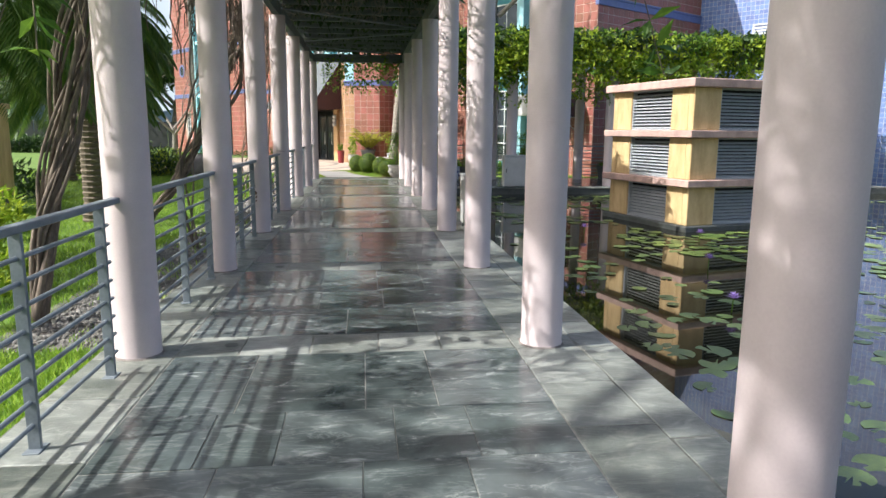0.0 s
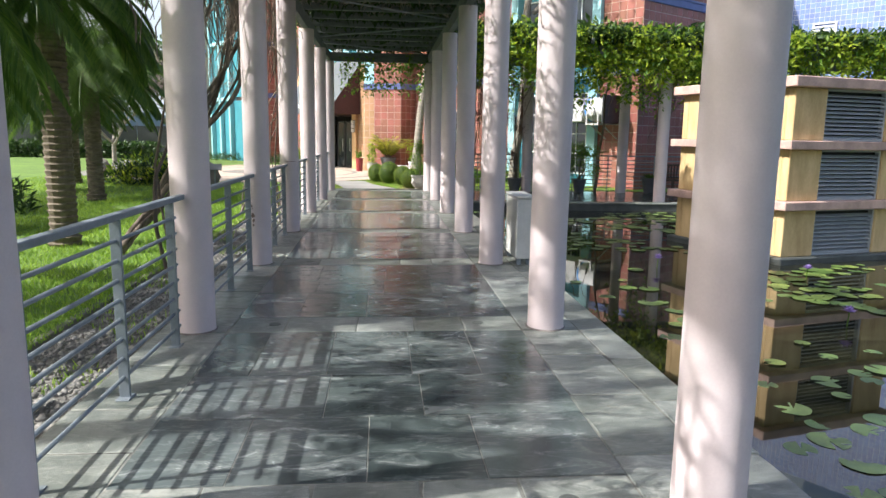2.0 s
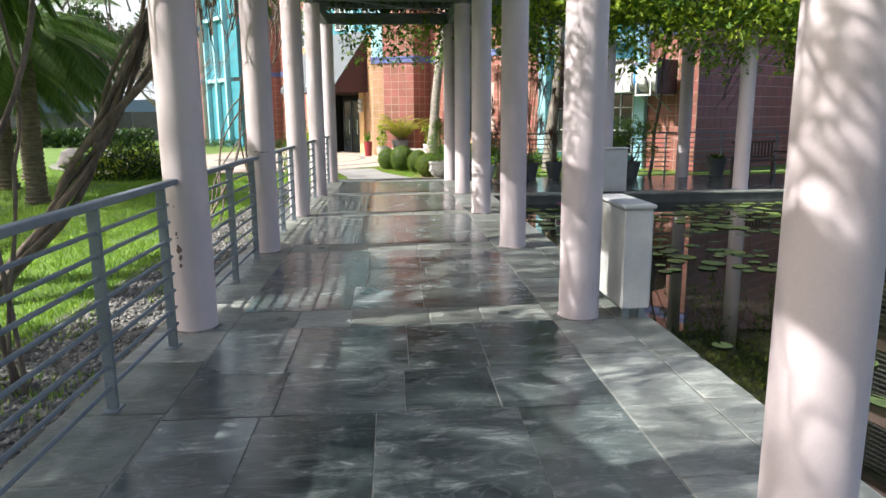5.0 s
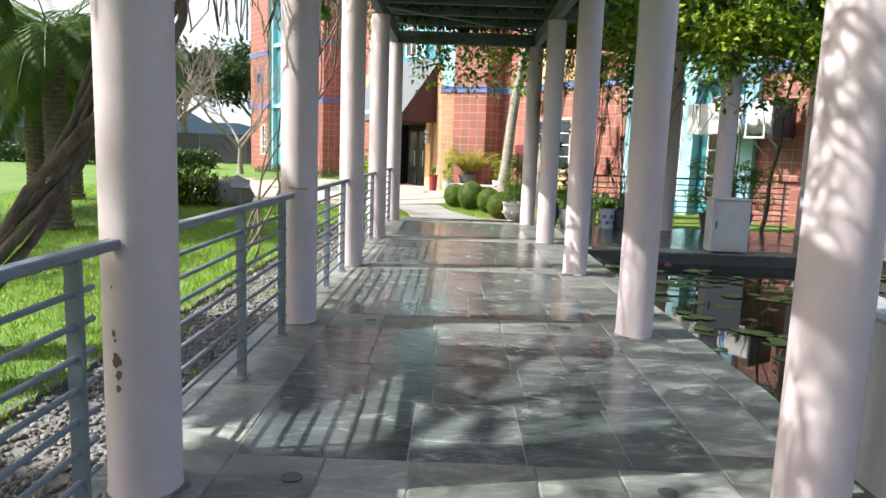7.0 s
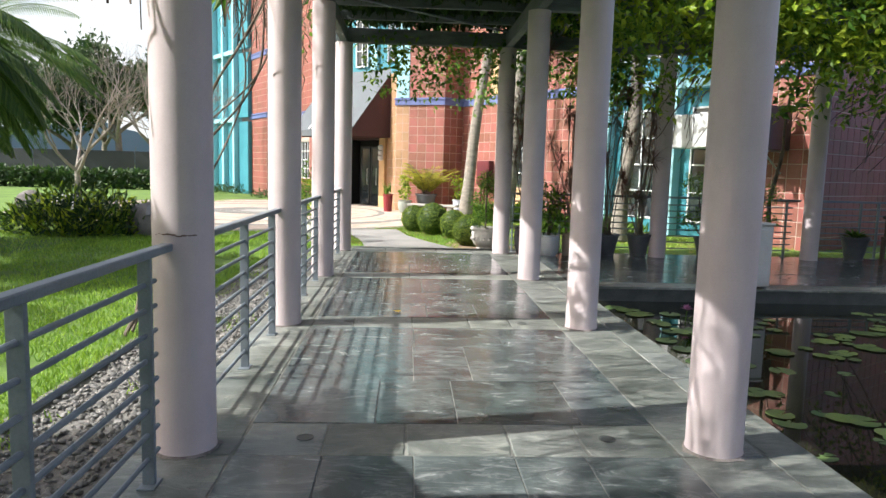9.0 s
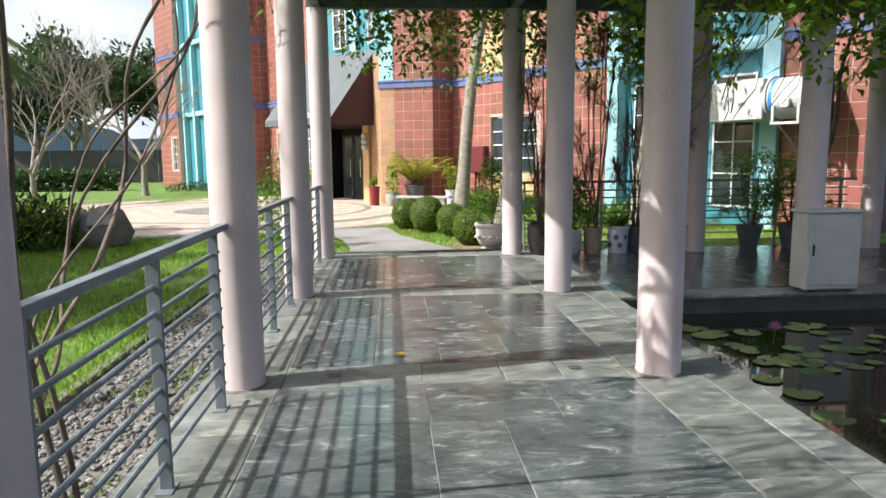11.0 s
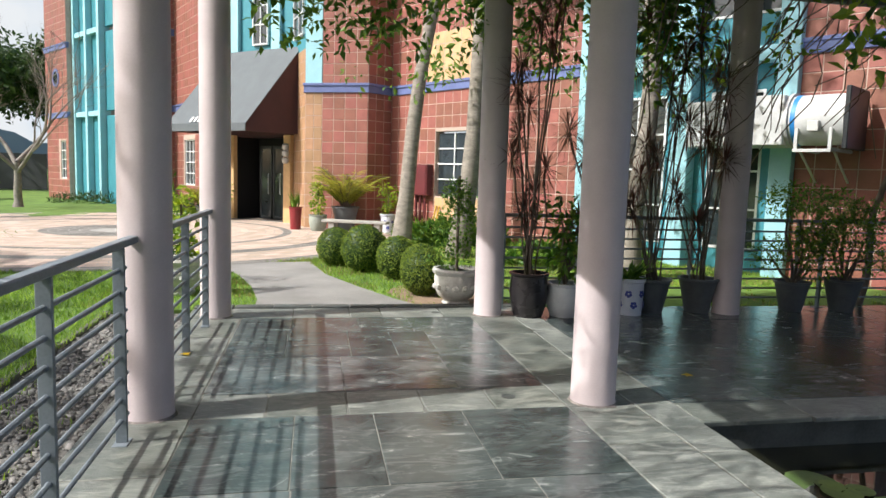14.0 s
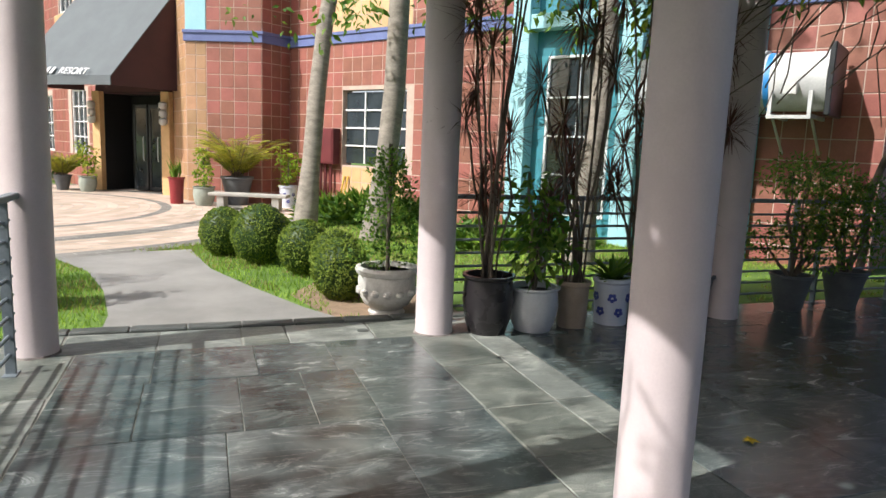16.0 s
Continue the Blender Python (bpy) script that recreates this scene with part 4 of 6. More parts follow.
# ---- path and plaza ----
b = Build()
left = [(-1.13, 22.77), (-1.14, 23.3), (-1.3, 24.3), (-1.6, 25.4), (-2.2, 26.5)]
right = [(0.82, 22.77), (0.52, 23.3), (0.1, 24.3), (-0.3, 25.4), (-0.55, 26.9)]
for (x0, y0), (x1, y1) in zip(left, right):
    for k in range(6):
        b.v.append((x0 + (x1 - x0) * k / 5, y0 + (y1 - y0) * k / 5, -0.022))
for i in range(4):
    for k in range(5):
        a = i * 6 + k
        b.f.append((a, a + 1, a + 7, a + 6))
structure("path", b, PATHSTONE, "curved grey concrete path from the walkway to the plaza", "path")
CX, CY, CRAD = -5.2, 32.6, 6.9
b = Build()
b.lathe([(CRAD, -0.2), (CRAD, -0.026)], CX, CY, 96)
b.box(-3.2, 0.6, 30.5, 38.5, -0.3, -0.028)
plaza = structure("plaza", b, CONCRETE, "round paved entrance plaza with grey rings", "plaza")
dark, pale = Build(), Build()
r = 0.6
while r < CRAD:
    n = max(8, int(2 * math.pi * r / 0.42))
    tgt = dark if (3.75 < r < 4.15 or 5.15 < r < 5.6 or r > 6.6 or r < 1.5) else pale
    for j in range(n):
        a0, a1 = 2 * math.pi * (j + 0.02) / n, 2 * math.pi * (j + 0.98) / n
        z = -0.02 + rnd.uniform(-0.002, 0.002)
        tgt.add([(CX + rr * math.cos(a), CY + rr * math.sin(a), z) for rr, a in ((r + 0.006, a0), (r + 0.2, a0), (r + 0.2, a1), (r + 0.006, a1))], [(0, 1, 2, 3)])
    r += 0.21
for i in range(18):
    for j in range(34):
        x, y = -3.1 + i * 0.21, 30.6 + j * 0.21
        if (x - CX) ** 2 + (y - CY) ** 2 > (CRAD + 0.2) ** 2 or x > 0.4:
            if y < 37.2:
                pale.box(x, x + 0.2, y, y + 0.2, -0.03, -0.021)
tagged(part("pavers", pale, PAVER, plaza, "pinkish rectangular pavers"), kind="stuff")
tagged(part("ring_pavers", dark, PAVER_DARK, plaza, "grey ring pavers"), kind="stuff")
b = Build()
for k in range(9):
    b.cbox(-1.75 + k * 0.42, -1.75 + (k + 1) * 0.42 - 0.006, 22.62, 22.76, -0.3, 0.02, 0.01)
structure("kerb_end", b, DARKSTONE, "low dark stone kerb at the walkway end", "kerb")

# ---- plants ----
def rand_unit(up=0.0):
    v = Vector((rnd.gauss(0, 1), rnd.gauss(0, 1), rnd.gauss(0, 1) + up))
    return v.normalized()


def foliage(b, centre, radius, n, size, width=0.45, squash=1.0, up=0.3, shell=0.4, droop=0.0):
    """Leaves about a centre, more of them towards the outside of the clump."""
    c = Vector(centre)
    for _ in range(n):
        d = rand_unit()
        k = radius * (shell + (1 - shell) * rnd.random()) 
        p = c + Vector((d.x * k, d.y * k, d.z * k * squash))
        s = size * rnd.uniform(0.65, 1.25)
        dd = (d * 0.6 + rand_unit(up)).normalized() + Vector((0, 0, -droop))
        b.leaf(p, dd, rand_unit(1.2), s, s * width)


def bend(p, q, n, amp, seed):
    """A wandering line from p to q."""
    p, q = Vector(p), Vector(q)
    out = []
    for k in range(n + 1):
        t = k / n
        w = math.sin(math.pi * t) * amp
        v = noise.noise_vector((t * 2.6 + seed * 7.3, seed * 3.1, 0.5))
        out.append(p.lerp(q, t) + v * w)
    return out


def limbs(b, tips, p, d, length, radius, depth, spread=0.6, n=6, up=0.15, shrink=0.72, kids=3):
    """A branching limb; its ends are put into tips."""
    pts, q = [Vector(p)], Vector(p)
    d = Vector(d).normalized()
    for k in range(4):
        d = (d + rand_unit() * 0.16 + Vector((0, 0, up * 0.3))).normalized()
        q = q + d * (length / 4)
        pts.append(q.copy())
    end = radius * (0.62 if depth else 0.35)
    b.tube(pts, [radius + (end - radius) * k / 4 for k in range(5)], n, caps=False)
    if depth == 0:
        tips.append((q, d))
        return
    for j in range(kids):
        a = (d + rand_unit() * spread + Vector((0, 0, up))).normalized()
        limbs(b, tips, pts[-1] if j < 2 else pts[2], a, length * shrink * rnd.uniform(0.8, 1.15), end * (0.95 if j == 0 else 0.75), depth - 1, spread, max(4, n - 1), up, shrink, kids)


def tree(x, y, trunk_h, radius, crown_r, depth, per_tip, leaf, mat, bark, label, lean=(0, 0), size=None, clump=0.7, name="tree", kids=3, group=""):
    t = thing(name, label, "tree", group, at=pose(x, y, -0.05))
    b, tips = Build(), []
    top = Vector((lean[0], lean[1], trunk_h))
    pts = bend((0, 0, 0), top, 7, trunk_h * 0.05, x + y)
    b.tube(pts, [radius * (1.35 if k == 0 else 1.0 - 0.045 * k) for k in range(8)], 10, wob=0.05)
    for j in range(4):
        a = j * 1.6 + rnd.random()
        limbs(b, tips, top - Vector((0, 0, trunk_h * 0.08 * j)), (math.cos(a) * 0.8, math.sin(a) * 0.8, 0.8), crown_r * 0.5, radius * 0.55, depth, kids=kids)
    part("trunk", b, bark, t, smooth=70)
    if per_tip:
        f = Build()
        for p, d in tips:
            foliage(f, p, clump * rnd.uniform(0.6, 1.2), per_tip, leaf, squash=0.7, shell=0.2, droop=0.2)
        part("crown", f, mat, t, "uneven leafy crown")
    return t


def palm(x, y, h, r, fronds, length, label, droop=0.5):
    t = thing("palm_tree", label, "palm tree", "lawn palms", at=pose(x, y, -0.05))
    b = Build()
    rings = int(h / 0.09)
    prof = []
    for k in range(rings):
        z = h * k / rings
        w = r * (1.18 if k < 2 else 1.0)
        prof += [(w, z), (w * 1.13, z + h / rings * 0.75)]
    b.lathe(prof, n=14)
    part("trunk", b, PALMBARK, t, "ringed fibrous trunk")
    for i in range(fronds):
        a = i * 2.399 + rnd.uniform(-0.2, 0.2)
        el = rnd.uniform(-0.25, 1.15)
        f = Build()
        p = Vector((math.cos(a) * r * 0.6, math.sin(a) * r * 0.6, h))
        d = Vector((math.cos(a) * math.cos(el), math.sin(a) * math.cos(el), math.sin(el)))
        pts = [p.copy()]
        seg = 14
        for k in range(seg):
            d = (d + Vector((0, 0, -droop * 0.16))).normalized()
            p = p + d * (length / seg)
            pts.append(p.copy())
        f.tube(pts, [0.018 * (1 - k / seg * 0.8) for k in range(seg + 1)], 4, caps=False)
        side0 = Vector((-math.sin(a), math.cos(a), 0))
        for k in range(2, seg + 1):
            for u in (0, 0.25, 0.5, 0.75):
                q = pts[k - 1].lerp(pts[k], u)
                dd = (pts[k] - pts[k - 1]).normalized()
                ll = length * 0.24 * math.sin(math.pi * min(0.97, (k + u) / (seg + 1))) + 0.08
                for sgn in (-1, 1):
                    f.leaf(q, side0 * sgn + dd * 0.75 + Vector((0, 0, -0.25)), (0, 0, 1), ll, 0.032, 0.1)
        part("frond", f, FROND, t)
    return t


def strands(b, n, x0, x1, y0, y1, z0, z1, drop, r=0.006):
    for _ in range(n):
        x, y, z = rnd.uniform(x0, x1), rnd.uniform(y0, y1), rnd.uniform(z0, z1)
        e = (x + rnd.uniform(-0.25, 0.25), y + rnd.uniform(-0.4, 0.4), z - drop * rnd.uniform(0.3, 1.0))
        b.tube(bend((x, y, z), e, 6, 0.25, rnd.random() * 50), r * rnd.uniform(0.6, 1.6), 3, caps=False)


# twisted dry vines that climb from the lawn to the pergola
def climbing_vine(base, way, stems, r, label, amp=0.2):
    v = thing("climbing_vine", label, "vine", "pergola vines")
    for i in range(stems):
        b = Build()
        pts = []
        ph = i * 2.1
        full = [Vector(base)] + [Vector(w) for w in way]
        n = 8
        for s in range(len(full) - 1):
            for k in range(n):
                t = (s * n + k) / ((len(full) - 1) * n)
                p = full[s].lerp(full[s + 1], k / n)
                tw = amp * (0.35 + t)
                nz = noise.noise_vector((t * 3 + i * 5.7, i * 2.2, base[1]))
                pts.append(p + Vector((math.cos(t * 9 + ph) * tw * 0.5, math.sin(t * 9 + ph) * tw * 0.5, 0)) + nz * tw * 0.8)
        rr = r * rnd.uniform(0.5, 1.0)
        b.tube(pts, [rr * (1.25 - 0.6 * k / len(pts)) for k in range(len(pts))], 7, wob=0.24)
        part("stem", b, DRYVINE, v, smooth=70)
    return v


climbing_vine((-2.6, 5.75, -0.05), [(-2.6, 6.0, 0.7), (-2.45, 6.2, 1.5), (-2.2, 6.1, 2.5), (-1.85, 6.0, 3.7)], 16, 0.025, "thick twisted brown vine climbing from the lawn to the pergola", 0.17)
climbing_vine((-3.45, 11.3, -0.05), [(-3.1, 11.9, 0.6), (-2.75, 12.3, 1.3), (-2.2, 12.3, 2.4), (-1.75, 12.1, 3.7)], 8, 0.042, "twisted brown vine stems leaning to the pergola", 0.2)
climbing_vine((-2.78, 15.95, -0.05), [(-2.7, 16.6, 0.6), (-2.5, 17.2, 1.4), (-2.2, 17.35, 2.3), (-1.85, 17.1, 3.1), (-1.6, 17.0, 3.75)], 4, 0.02, "pale bare vine stems rising in loops to the pergola", 0.42)
climbing_vine((-2.2, 9.5, -0.05), [(-2.4, 9.7, 1.2), (-2.0, 9.8, 2.6), (-1.7, 9.8, 3.7)], 3, 0.02, "thin dry vine stems beside a column", 0.25)
climbing_vine((-1.78, 14.6, -0.06), [(-1.85, 14.5, 1.2), (-1.75, 14.3, 2.6), (-1.6, 14.1, 3.7)], 2, 0.014, "thin dry vine stems along a column", 0.15)

lv = thing("leafy_vine", "green leafy vine hanging beside the first columns", "vine")
b, c = Build(), Build()
for _ in range(24):
    p = (rnd.uniform(-3.6, -2.2), rnd.uniform(4.0, 6.6), rnd.uniform(3.0, 4.2))
    foliage(b if rnd.random() < 0.6 else c, p, 0.24, 22, 0.13, droop=0.4)
tagged(part("leaves", b, LEAF, lv), kind="stuff")
tagged(part("pale_leaves", c, LEAF_LIME, lv, "yellow-green leaves"), kind="stuff")
b = Build()
strands(b, 40, -3.9, -2.2, 4.0, 6.8, 3.6, 4.1, 1.6, 0.008)
tagged(part("stems", b, DRYVINE, lv), kind="stuff")

dry = thing("dry_vine_mat", "grey tangle of dry vine twigs lying on the pergola", "vine")
b = Build()
strands(b, 5200, -1.7, 1.7, -4, 16, 4.04, 4.2, 0.12, 0.007)
strands(b, 700, -1.7, 1.6, -2, 14, 3.95, 4.15, 0.5, 0.005)
tagged(part("twig_tangle", b, TWIG, dry), kind="stuff")
b = Build()
strands(b, 330, -2.15, -1.65, 8.6, 14.6, 3.6, 4.1, 1.5, 0.006)
strands(b, 120, -2.1, -1.65, 15.5, 19.5, 3.5, 4.0, 1.1, 0.005)
strands(b, 60, -2.3, -1.7, 2.5, 8, 3.5, 4.0, 1.4, 0.006)
tagged(part("hanging_tangle", b, DRYVINE, dry), kind="stuff")

# leafy vines
ivy = thing("pergola_foliage", "dense dark green vine on the far end of the pergola", "vine")
b = Build()
for _ in range(620):
    p = (rnd.uniform(-1.8, 1.8), rnd.uniform(13.0, END_Y + 0.4), rnd.uniform(4.08, 4.35))
    foliage(b, p, 0.35, 26, 0.095, squash=0.4, droop=0.2)
for _ in range(1050):
    p = (rnd.uniform(-1.15, 1.8), rnd.uniform(12.2, END_Y + 0.4), rnd.uniform(4.1, 4.4))
    foliage(b, p, 0.35, 34, 0.13, squash=0.4, droop=0.2)
for _ in range(2100):
    p = (rnd.uniform(-1.55, 1.8), rnd.uniform(11.4, END_Y + 0.3), rnd.uniform(4.15, 4.4))
    foliage(b, p, 0.4, 18, 0.22, squash=0.3, droop=0.2)
tagged(part("leaves", b, LEAF_DARK, ivy), kind="stuff")
b = Build()
for _ in range(95):
    x, y = rnd.uniform(-1.2, 3.8), END_Y + rnd.uniform(-0.1, 0.5)
    n = rnd.randint(3, 9)
    for k in range(n):
        foliage(b, (x + rnd.uniform(-0.1, 0.1), y + rnd.uniform(-0.1, 0.1), 3.85 - k * 0.13), 0.1, 4, 0.13, droop=0.5)
for _ in range(9):
    x, y = rnd.choice((-1.75, 1.75, 1.8)), rnd.uniform(15, 22)
    for k in range(rnd.randint(2, 7)):
        foliage(b, (x + rnd.uniform(-0.1, 0.1), y + rnd.uniform(-0.1, 0.1), 3.8 - k * 0.13), 0.12, 3, 0.12, droop=0.5)
tagged(part("hanging_leaves", b, LEAF, ivy), kind="stuff")

tv = thing("terrace_foliage", "thick sunlit green vine spilling over the terrace pergola", "vine")
# sun and shade on this vine are put into three leaf greens
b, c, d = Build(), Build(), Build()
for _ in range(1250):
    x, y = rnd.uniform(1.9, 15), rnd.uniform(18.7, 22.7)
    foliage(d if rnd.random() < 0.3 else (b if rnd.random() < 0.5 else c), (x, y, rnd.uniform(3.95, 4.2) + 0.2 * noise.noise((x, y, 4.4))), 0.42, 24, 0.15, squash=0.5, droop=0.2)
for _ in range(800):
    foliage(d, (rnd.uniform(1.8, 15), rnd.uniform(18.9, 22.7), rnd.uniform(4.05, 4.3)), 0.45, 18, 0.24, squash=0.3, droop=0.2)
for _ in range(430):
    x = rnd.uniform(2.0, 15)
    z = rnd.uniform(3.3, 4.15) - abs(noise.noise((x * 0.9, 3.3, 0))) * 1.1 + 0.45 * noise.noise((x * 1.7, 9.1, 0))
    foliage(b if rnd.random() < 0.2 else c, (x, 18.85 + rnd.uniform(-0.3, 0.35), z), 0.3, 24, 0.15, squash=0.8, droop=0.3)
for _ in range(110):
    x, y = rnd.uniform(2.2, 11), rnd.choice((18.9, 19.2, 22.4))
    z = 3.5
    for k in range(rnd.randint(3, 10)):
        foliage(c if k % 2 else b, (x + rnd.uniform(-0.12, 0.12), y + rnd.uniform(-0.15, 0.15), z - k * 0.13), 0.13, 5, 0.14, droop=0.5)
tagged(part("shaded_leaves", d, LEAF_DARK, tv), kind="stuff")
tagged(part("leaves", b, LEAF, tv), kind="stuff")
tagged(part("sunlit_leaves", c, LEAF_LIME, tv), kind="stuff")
b = Build()
for _ in range(40):
    x = rnd.uniform(2.5, 9)
    b.tube(bend((x, rnd.uniform(19, 22.3), 3.8), (x + rnd.uniform(-0.5, 0.5), rnd.uniform(22.3, 22.6), rnd.uniform(1.6, 2.8)), 7, 0.4, rnd.random() * 40), 0.008, 4, caps=False)
tagged(part("stems", b, DRYVINE, tv), kind="stuff")
b = Build()
b.tube(bend((6.6, 22.7, -0.05), (6.9, 22.3, 3.8), 14, 0.35, 3.3), [0.05 - 0.002 * k for k in range(15)], 7)
solo("vine_trunk", b, DRYVINE, "bent brown vine trunk at the terrace railing", "vine", smooth=70)

for p, n in (((1.74, 4.7, 3.93), 15), ((-1.54, 3.75, 3.70), 12), ((-1.54, 4.1, 3.70), 13), ((-1.54, 15.6, 3.70), 6)):
    s = thing("hanging_sprig", "hanging vine sprig with long green leaves", "vine", "hanging sprigs")
    b = Build()
    e = Vector(p) + Vector((math.copysign(rnd.uniform(0.2, 0.5), p[0]), rnd.uniform(-0.2, 0.2), -0.13 * n))
    line = bend(p, e, 10, 0.2, p[1])
    b.tube(line, 0.005, 4, caps=False)
    part("stem", b, DRYVINE, s)
    b = Build()
    for q in line[2:]:
        for _ in range(4):
            b.leaf(q, rand_unit(-0.6), rand_unit(1), rnd.uniform(0.14, 0.26), 0.07)
    part("leaves", b, LEAF, s)

# lawn trees
palm(-8.8, 21.8, 2.9, 0.21, 52, 2.3, "date palm with a thick ringed trunk on the lawn", 0.75)
palm(-4.45, 12.1, 3.5, 0.17, 44, 1.75, "date palm with drooping dark fronds on the lawn", 0.95)
palm(-4.5, 8.2, 3.5, 0.19, 44, 2.5, "palm with a dark trunk close to the walkway", 0.8)
palm(-6.7, 18.9, 3.1, 0.17, 44, 2.1, "date palm with arching fronds on the lawn", 0.8)
palm(-9.6, 24.5, 3.8, 0.2, 30, 3.0, "date palm farther off on the lawn", 0.7)
# unseen trees, added and thinned to throw leaf dapples on the walkway
for x, y, h, cr, per in ((-7.6, 1.3, 9.6, 3.4, 22), (-8.6, 9.2, 8.8, 3.2, 7), (-7.0, -4.5, 7.2, 3.6, 36), (-8.2, 4.2, 9.8, 3.0, 15), (-6.4, -1.6, 8.0, 3.2, 34), (-6.8, 9.6, 7.4, 2.5, 5)):
    tree(x, y, h, 0.17, cr, 3, per, 0.17, LEAF, BARK, "leafy tree out of view, added to dapple the walkway", group="shade trees", clump=0.75)
for x, y, h, cr, per in ((-9.6, 15.4, 2.0, 2.4, 24), (-11.0, 20.0, 2.2, 2.4, 24)):
    tree(x, y, h, 0.13, cr, 3, per, 0.15, LEAF_DARK, BARK, "low dark leafy tree on the lawn", group="shade trees", clump=0.6)
tree(-12.5, 17.5, 4.5, 0.2, 4.5, 3, 24, 0.22, LEAF_DARK, BARK, "dark leafy tree on the lawn", group="shade trees", clump=0.95)
for x, y, h, r in ((-10.8, 41.5, 1.6, 0.15), (-12.8, 36.5, 1.3, 0.12)):
    tree(x, y, h, r, 3.9, 5, 0, 0.1, LEAF, TWIG, "bare frangipani tree with pale branching twigs on the lawn", name="bare_tree", group="bare trees", kids=3)
for x, y, h, cr in ((-20.5, 59, 3.4, 5), (-25, 62, 2.8, 4.6), (-31, 64, 3.0, 4.6), (-17, 66, 4.0, 5), (-40, 58, 2.6, 4.6), (-27, 72, 3.6, 5)):
    tree(x, y, h, 0.3, cr, 3, 60, 0.5, LEAF_DARK, BARK, "far dark green tree behind the hedge", name="far_tree", group="far trees", clump=1.5)

# trees with tall pale trunks before the facade
for x, y, h, lx, ly, r in ((1.35, 29.4, 8.0, 0.9, 0.6, 0.17), (2.25, 27.8, 8.2, 0.6, -0.2, 0.19), (4.55, 25.2, 7.6, 0.55, 0.4, 0.16)):
    tree(x, y, h, r, 4.6, 3, 34, 0.2, LEAF, BARK, "tall tree with a smooth grey trunk before the facade", (lx, ly), group="facade trees", clump=0.75)
b = Build()
for _ in range(70):
    p = Vector((rnd.uniform(0.2, 6.5), rnd.uniform(24.5, 29), rnd.uniform(3.2, 5.6)))
    foliage(b, p, 0.35, 12, 0.17, droop=0.6)
tagged(solo("hanging_branches", b, LEAF, "loose hanging leafy branches before the facade", "foliage"), kind="stuff")


# topiary and potted plants
def ball(x, y, r, z=0.0, squash=1.05):
    t = thing("topiary_bush", "round clipped green bush on the lawn strip", "bush", "clipped bushes", at=pose(x, y, z - 0.04))
    b = Build()
    n, k = 20, 12
    prof = [(max(0.02, r * 0.93 * math.sin(math.pi * (i + 0.5) / k)), r * squash * (1 - math.cos(math.pi * (i + 0.5) / k))) for i in range(k)]
    b.lathe(prof, n=n)
    b.v = [tuple(Vector(v) * (1 + 0.05 * noise.noise(Vector(v) * 6))) for v in b.v]
    # core is darker green, so shade between the leaves is in its colour
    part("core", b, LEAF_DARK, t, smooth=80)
    b = Build()
    for _ in range(3600):
        d = rand_unit()
        p = Vector((0, 0, r * squash)) + Vector((d.x * r * 0.96, d.y * r * 0.96, d.z * r * 0.96 * squash)) * (1 + 0.06 * noise.noise(d * 5))
        b.leaf(p, d + rand_unit() * 0.8, d, 0.032, 0.02)
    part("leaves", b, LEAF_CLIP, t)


for x, y, r in ((-0.12, 26.4, 0.31), (0.3, 25.75, 0.36), (0.74, 24.95, 0.31), (1.02, 24.5, 0.28), (0.92, 23.65, 0.29), (0.55, 26.5, 0.26)):
    ball(x, y, r)

POT_PROFILES = {
    "urn": [(0.17, 0), (0.18, 0.03), (0.15, 0.06), (0.22, 0.11), (0.27, 0.2), (0.28, 0.34), (0.275, 0.39), (0.30, 0.41), (0.31, 0.44), (0.30, 0.47), (0.26, 0.47), (0.25, 0.42)],
    "round": [(0.2, 0), (0.25, 0.12), (0.28, 0.28), (0.27, 0.4), (0.26, 0.46), (0.29, 0.48), (0.29, 0.5), (0.25, 0.5), (0.24, 0.44)],
    "taper": [(0.17, 0), (0.2, 0.15), (0.24, 0.34), (0.27, 0.46), (0.29, 0.47), (0.29, 0.5), (0.25, 0.5), (0.24, 0.44)],
    "tall": [(0.18, 0), (0.19, 0.2), (0.2, 0.44), (0.22, 0.46), (0.22, 0.5), (0.18, 0.5), (0.17, 0.44)],
    "slim": [(0.14, 0), (0.15, 0.3), (0.17, 0.56), (0.19, 0.58), (0.19, 0.6), (0.15, 0.6), (0.14, 0.54)],
}
BLACKGLAZE = material("black_glaze", (0.025, 0.022, 0.024), (0.015, 0.013, 0.014), 0.2, 4, 40, 0.05)
GREYGLAZE = material("silver_grey_glaze", (0.58, 0.59, 0.61), (0.46, 0.47, 0.49), 0.25, 4, 40, 0.08)
BEIGE = material("beige_stoneware", (0.40, 0.31, 0.24), (0.30, 0.23, 0.17), 0.8, 6, 90, 0.5)
CHINA = material("blue_white_china", (0.66, 0.68, 0.74), (0.55, 0.58, 0.68), 0.25, 4, 40, 0.03)
CHINABLUE = material("china_blue", (0.06, 0.08, 0.35), None, 0.25)
DARKPLASTIC = material("dark_grey_plastic", (0.11, 0.118, 0.125), (0.075, 0.08, 0.088), 0.45, 4, 40, 0.1)
STONEURN = material("white_carved_stone", (0.60, 0.59, 0.56), (0.42, 0.41, 0.38), 0.7, 9, 50, 0.7)
REDPOT = material("red_glaze", (0.27, 0.03, 0.035), (0.2, 0.022, 0.026), 0.3, 4, 40, 0.05)
GREENPOT = material("green_grey_stone", (0.33, 0.36, 0.31), (0.24, 0.27, 0.23), 0.7, 5, 50, 0.3)
SOIL = material("potting_soil", (0.06, 0.045, 0.03), None, 0.95, 20, 80, 0.8)


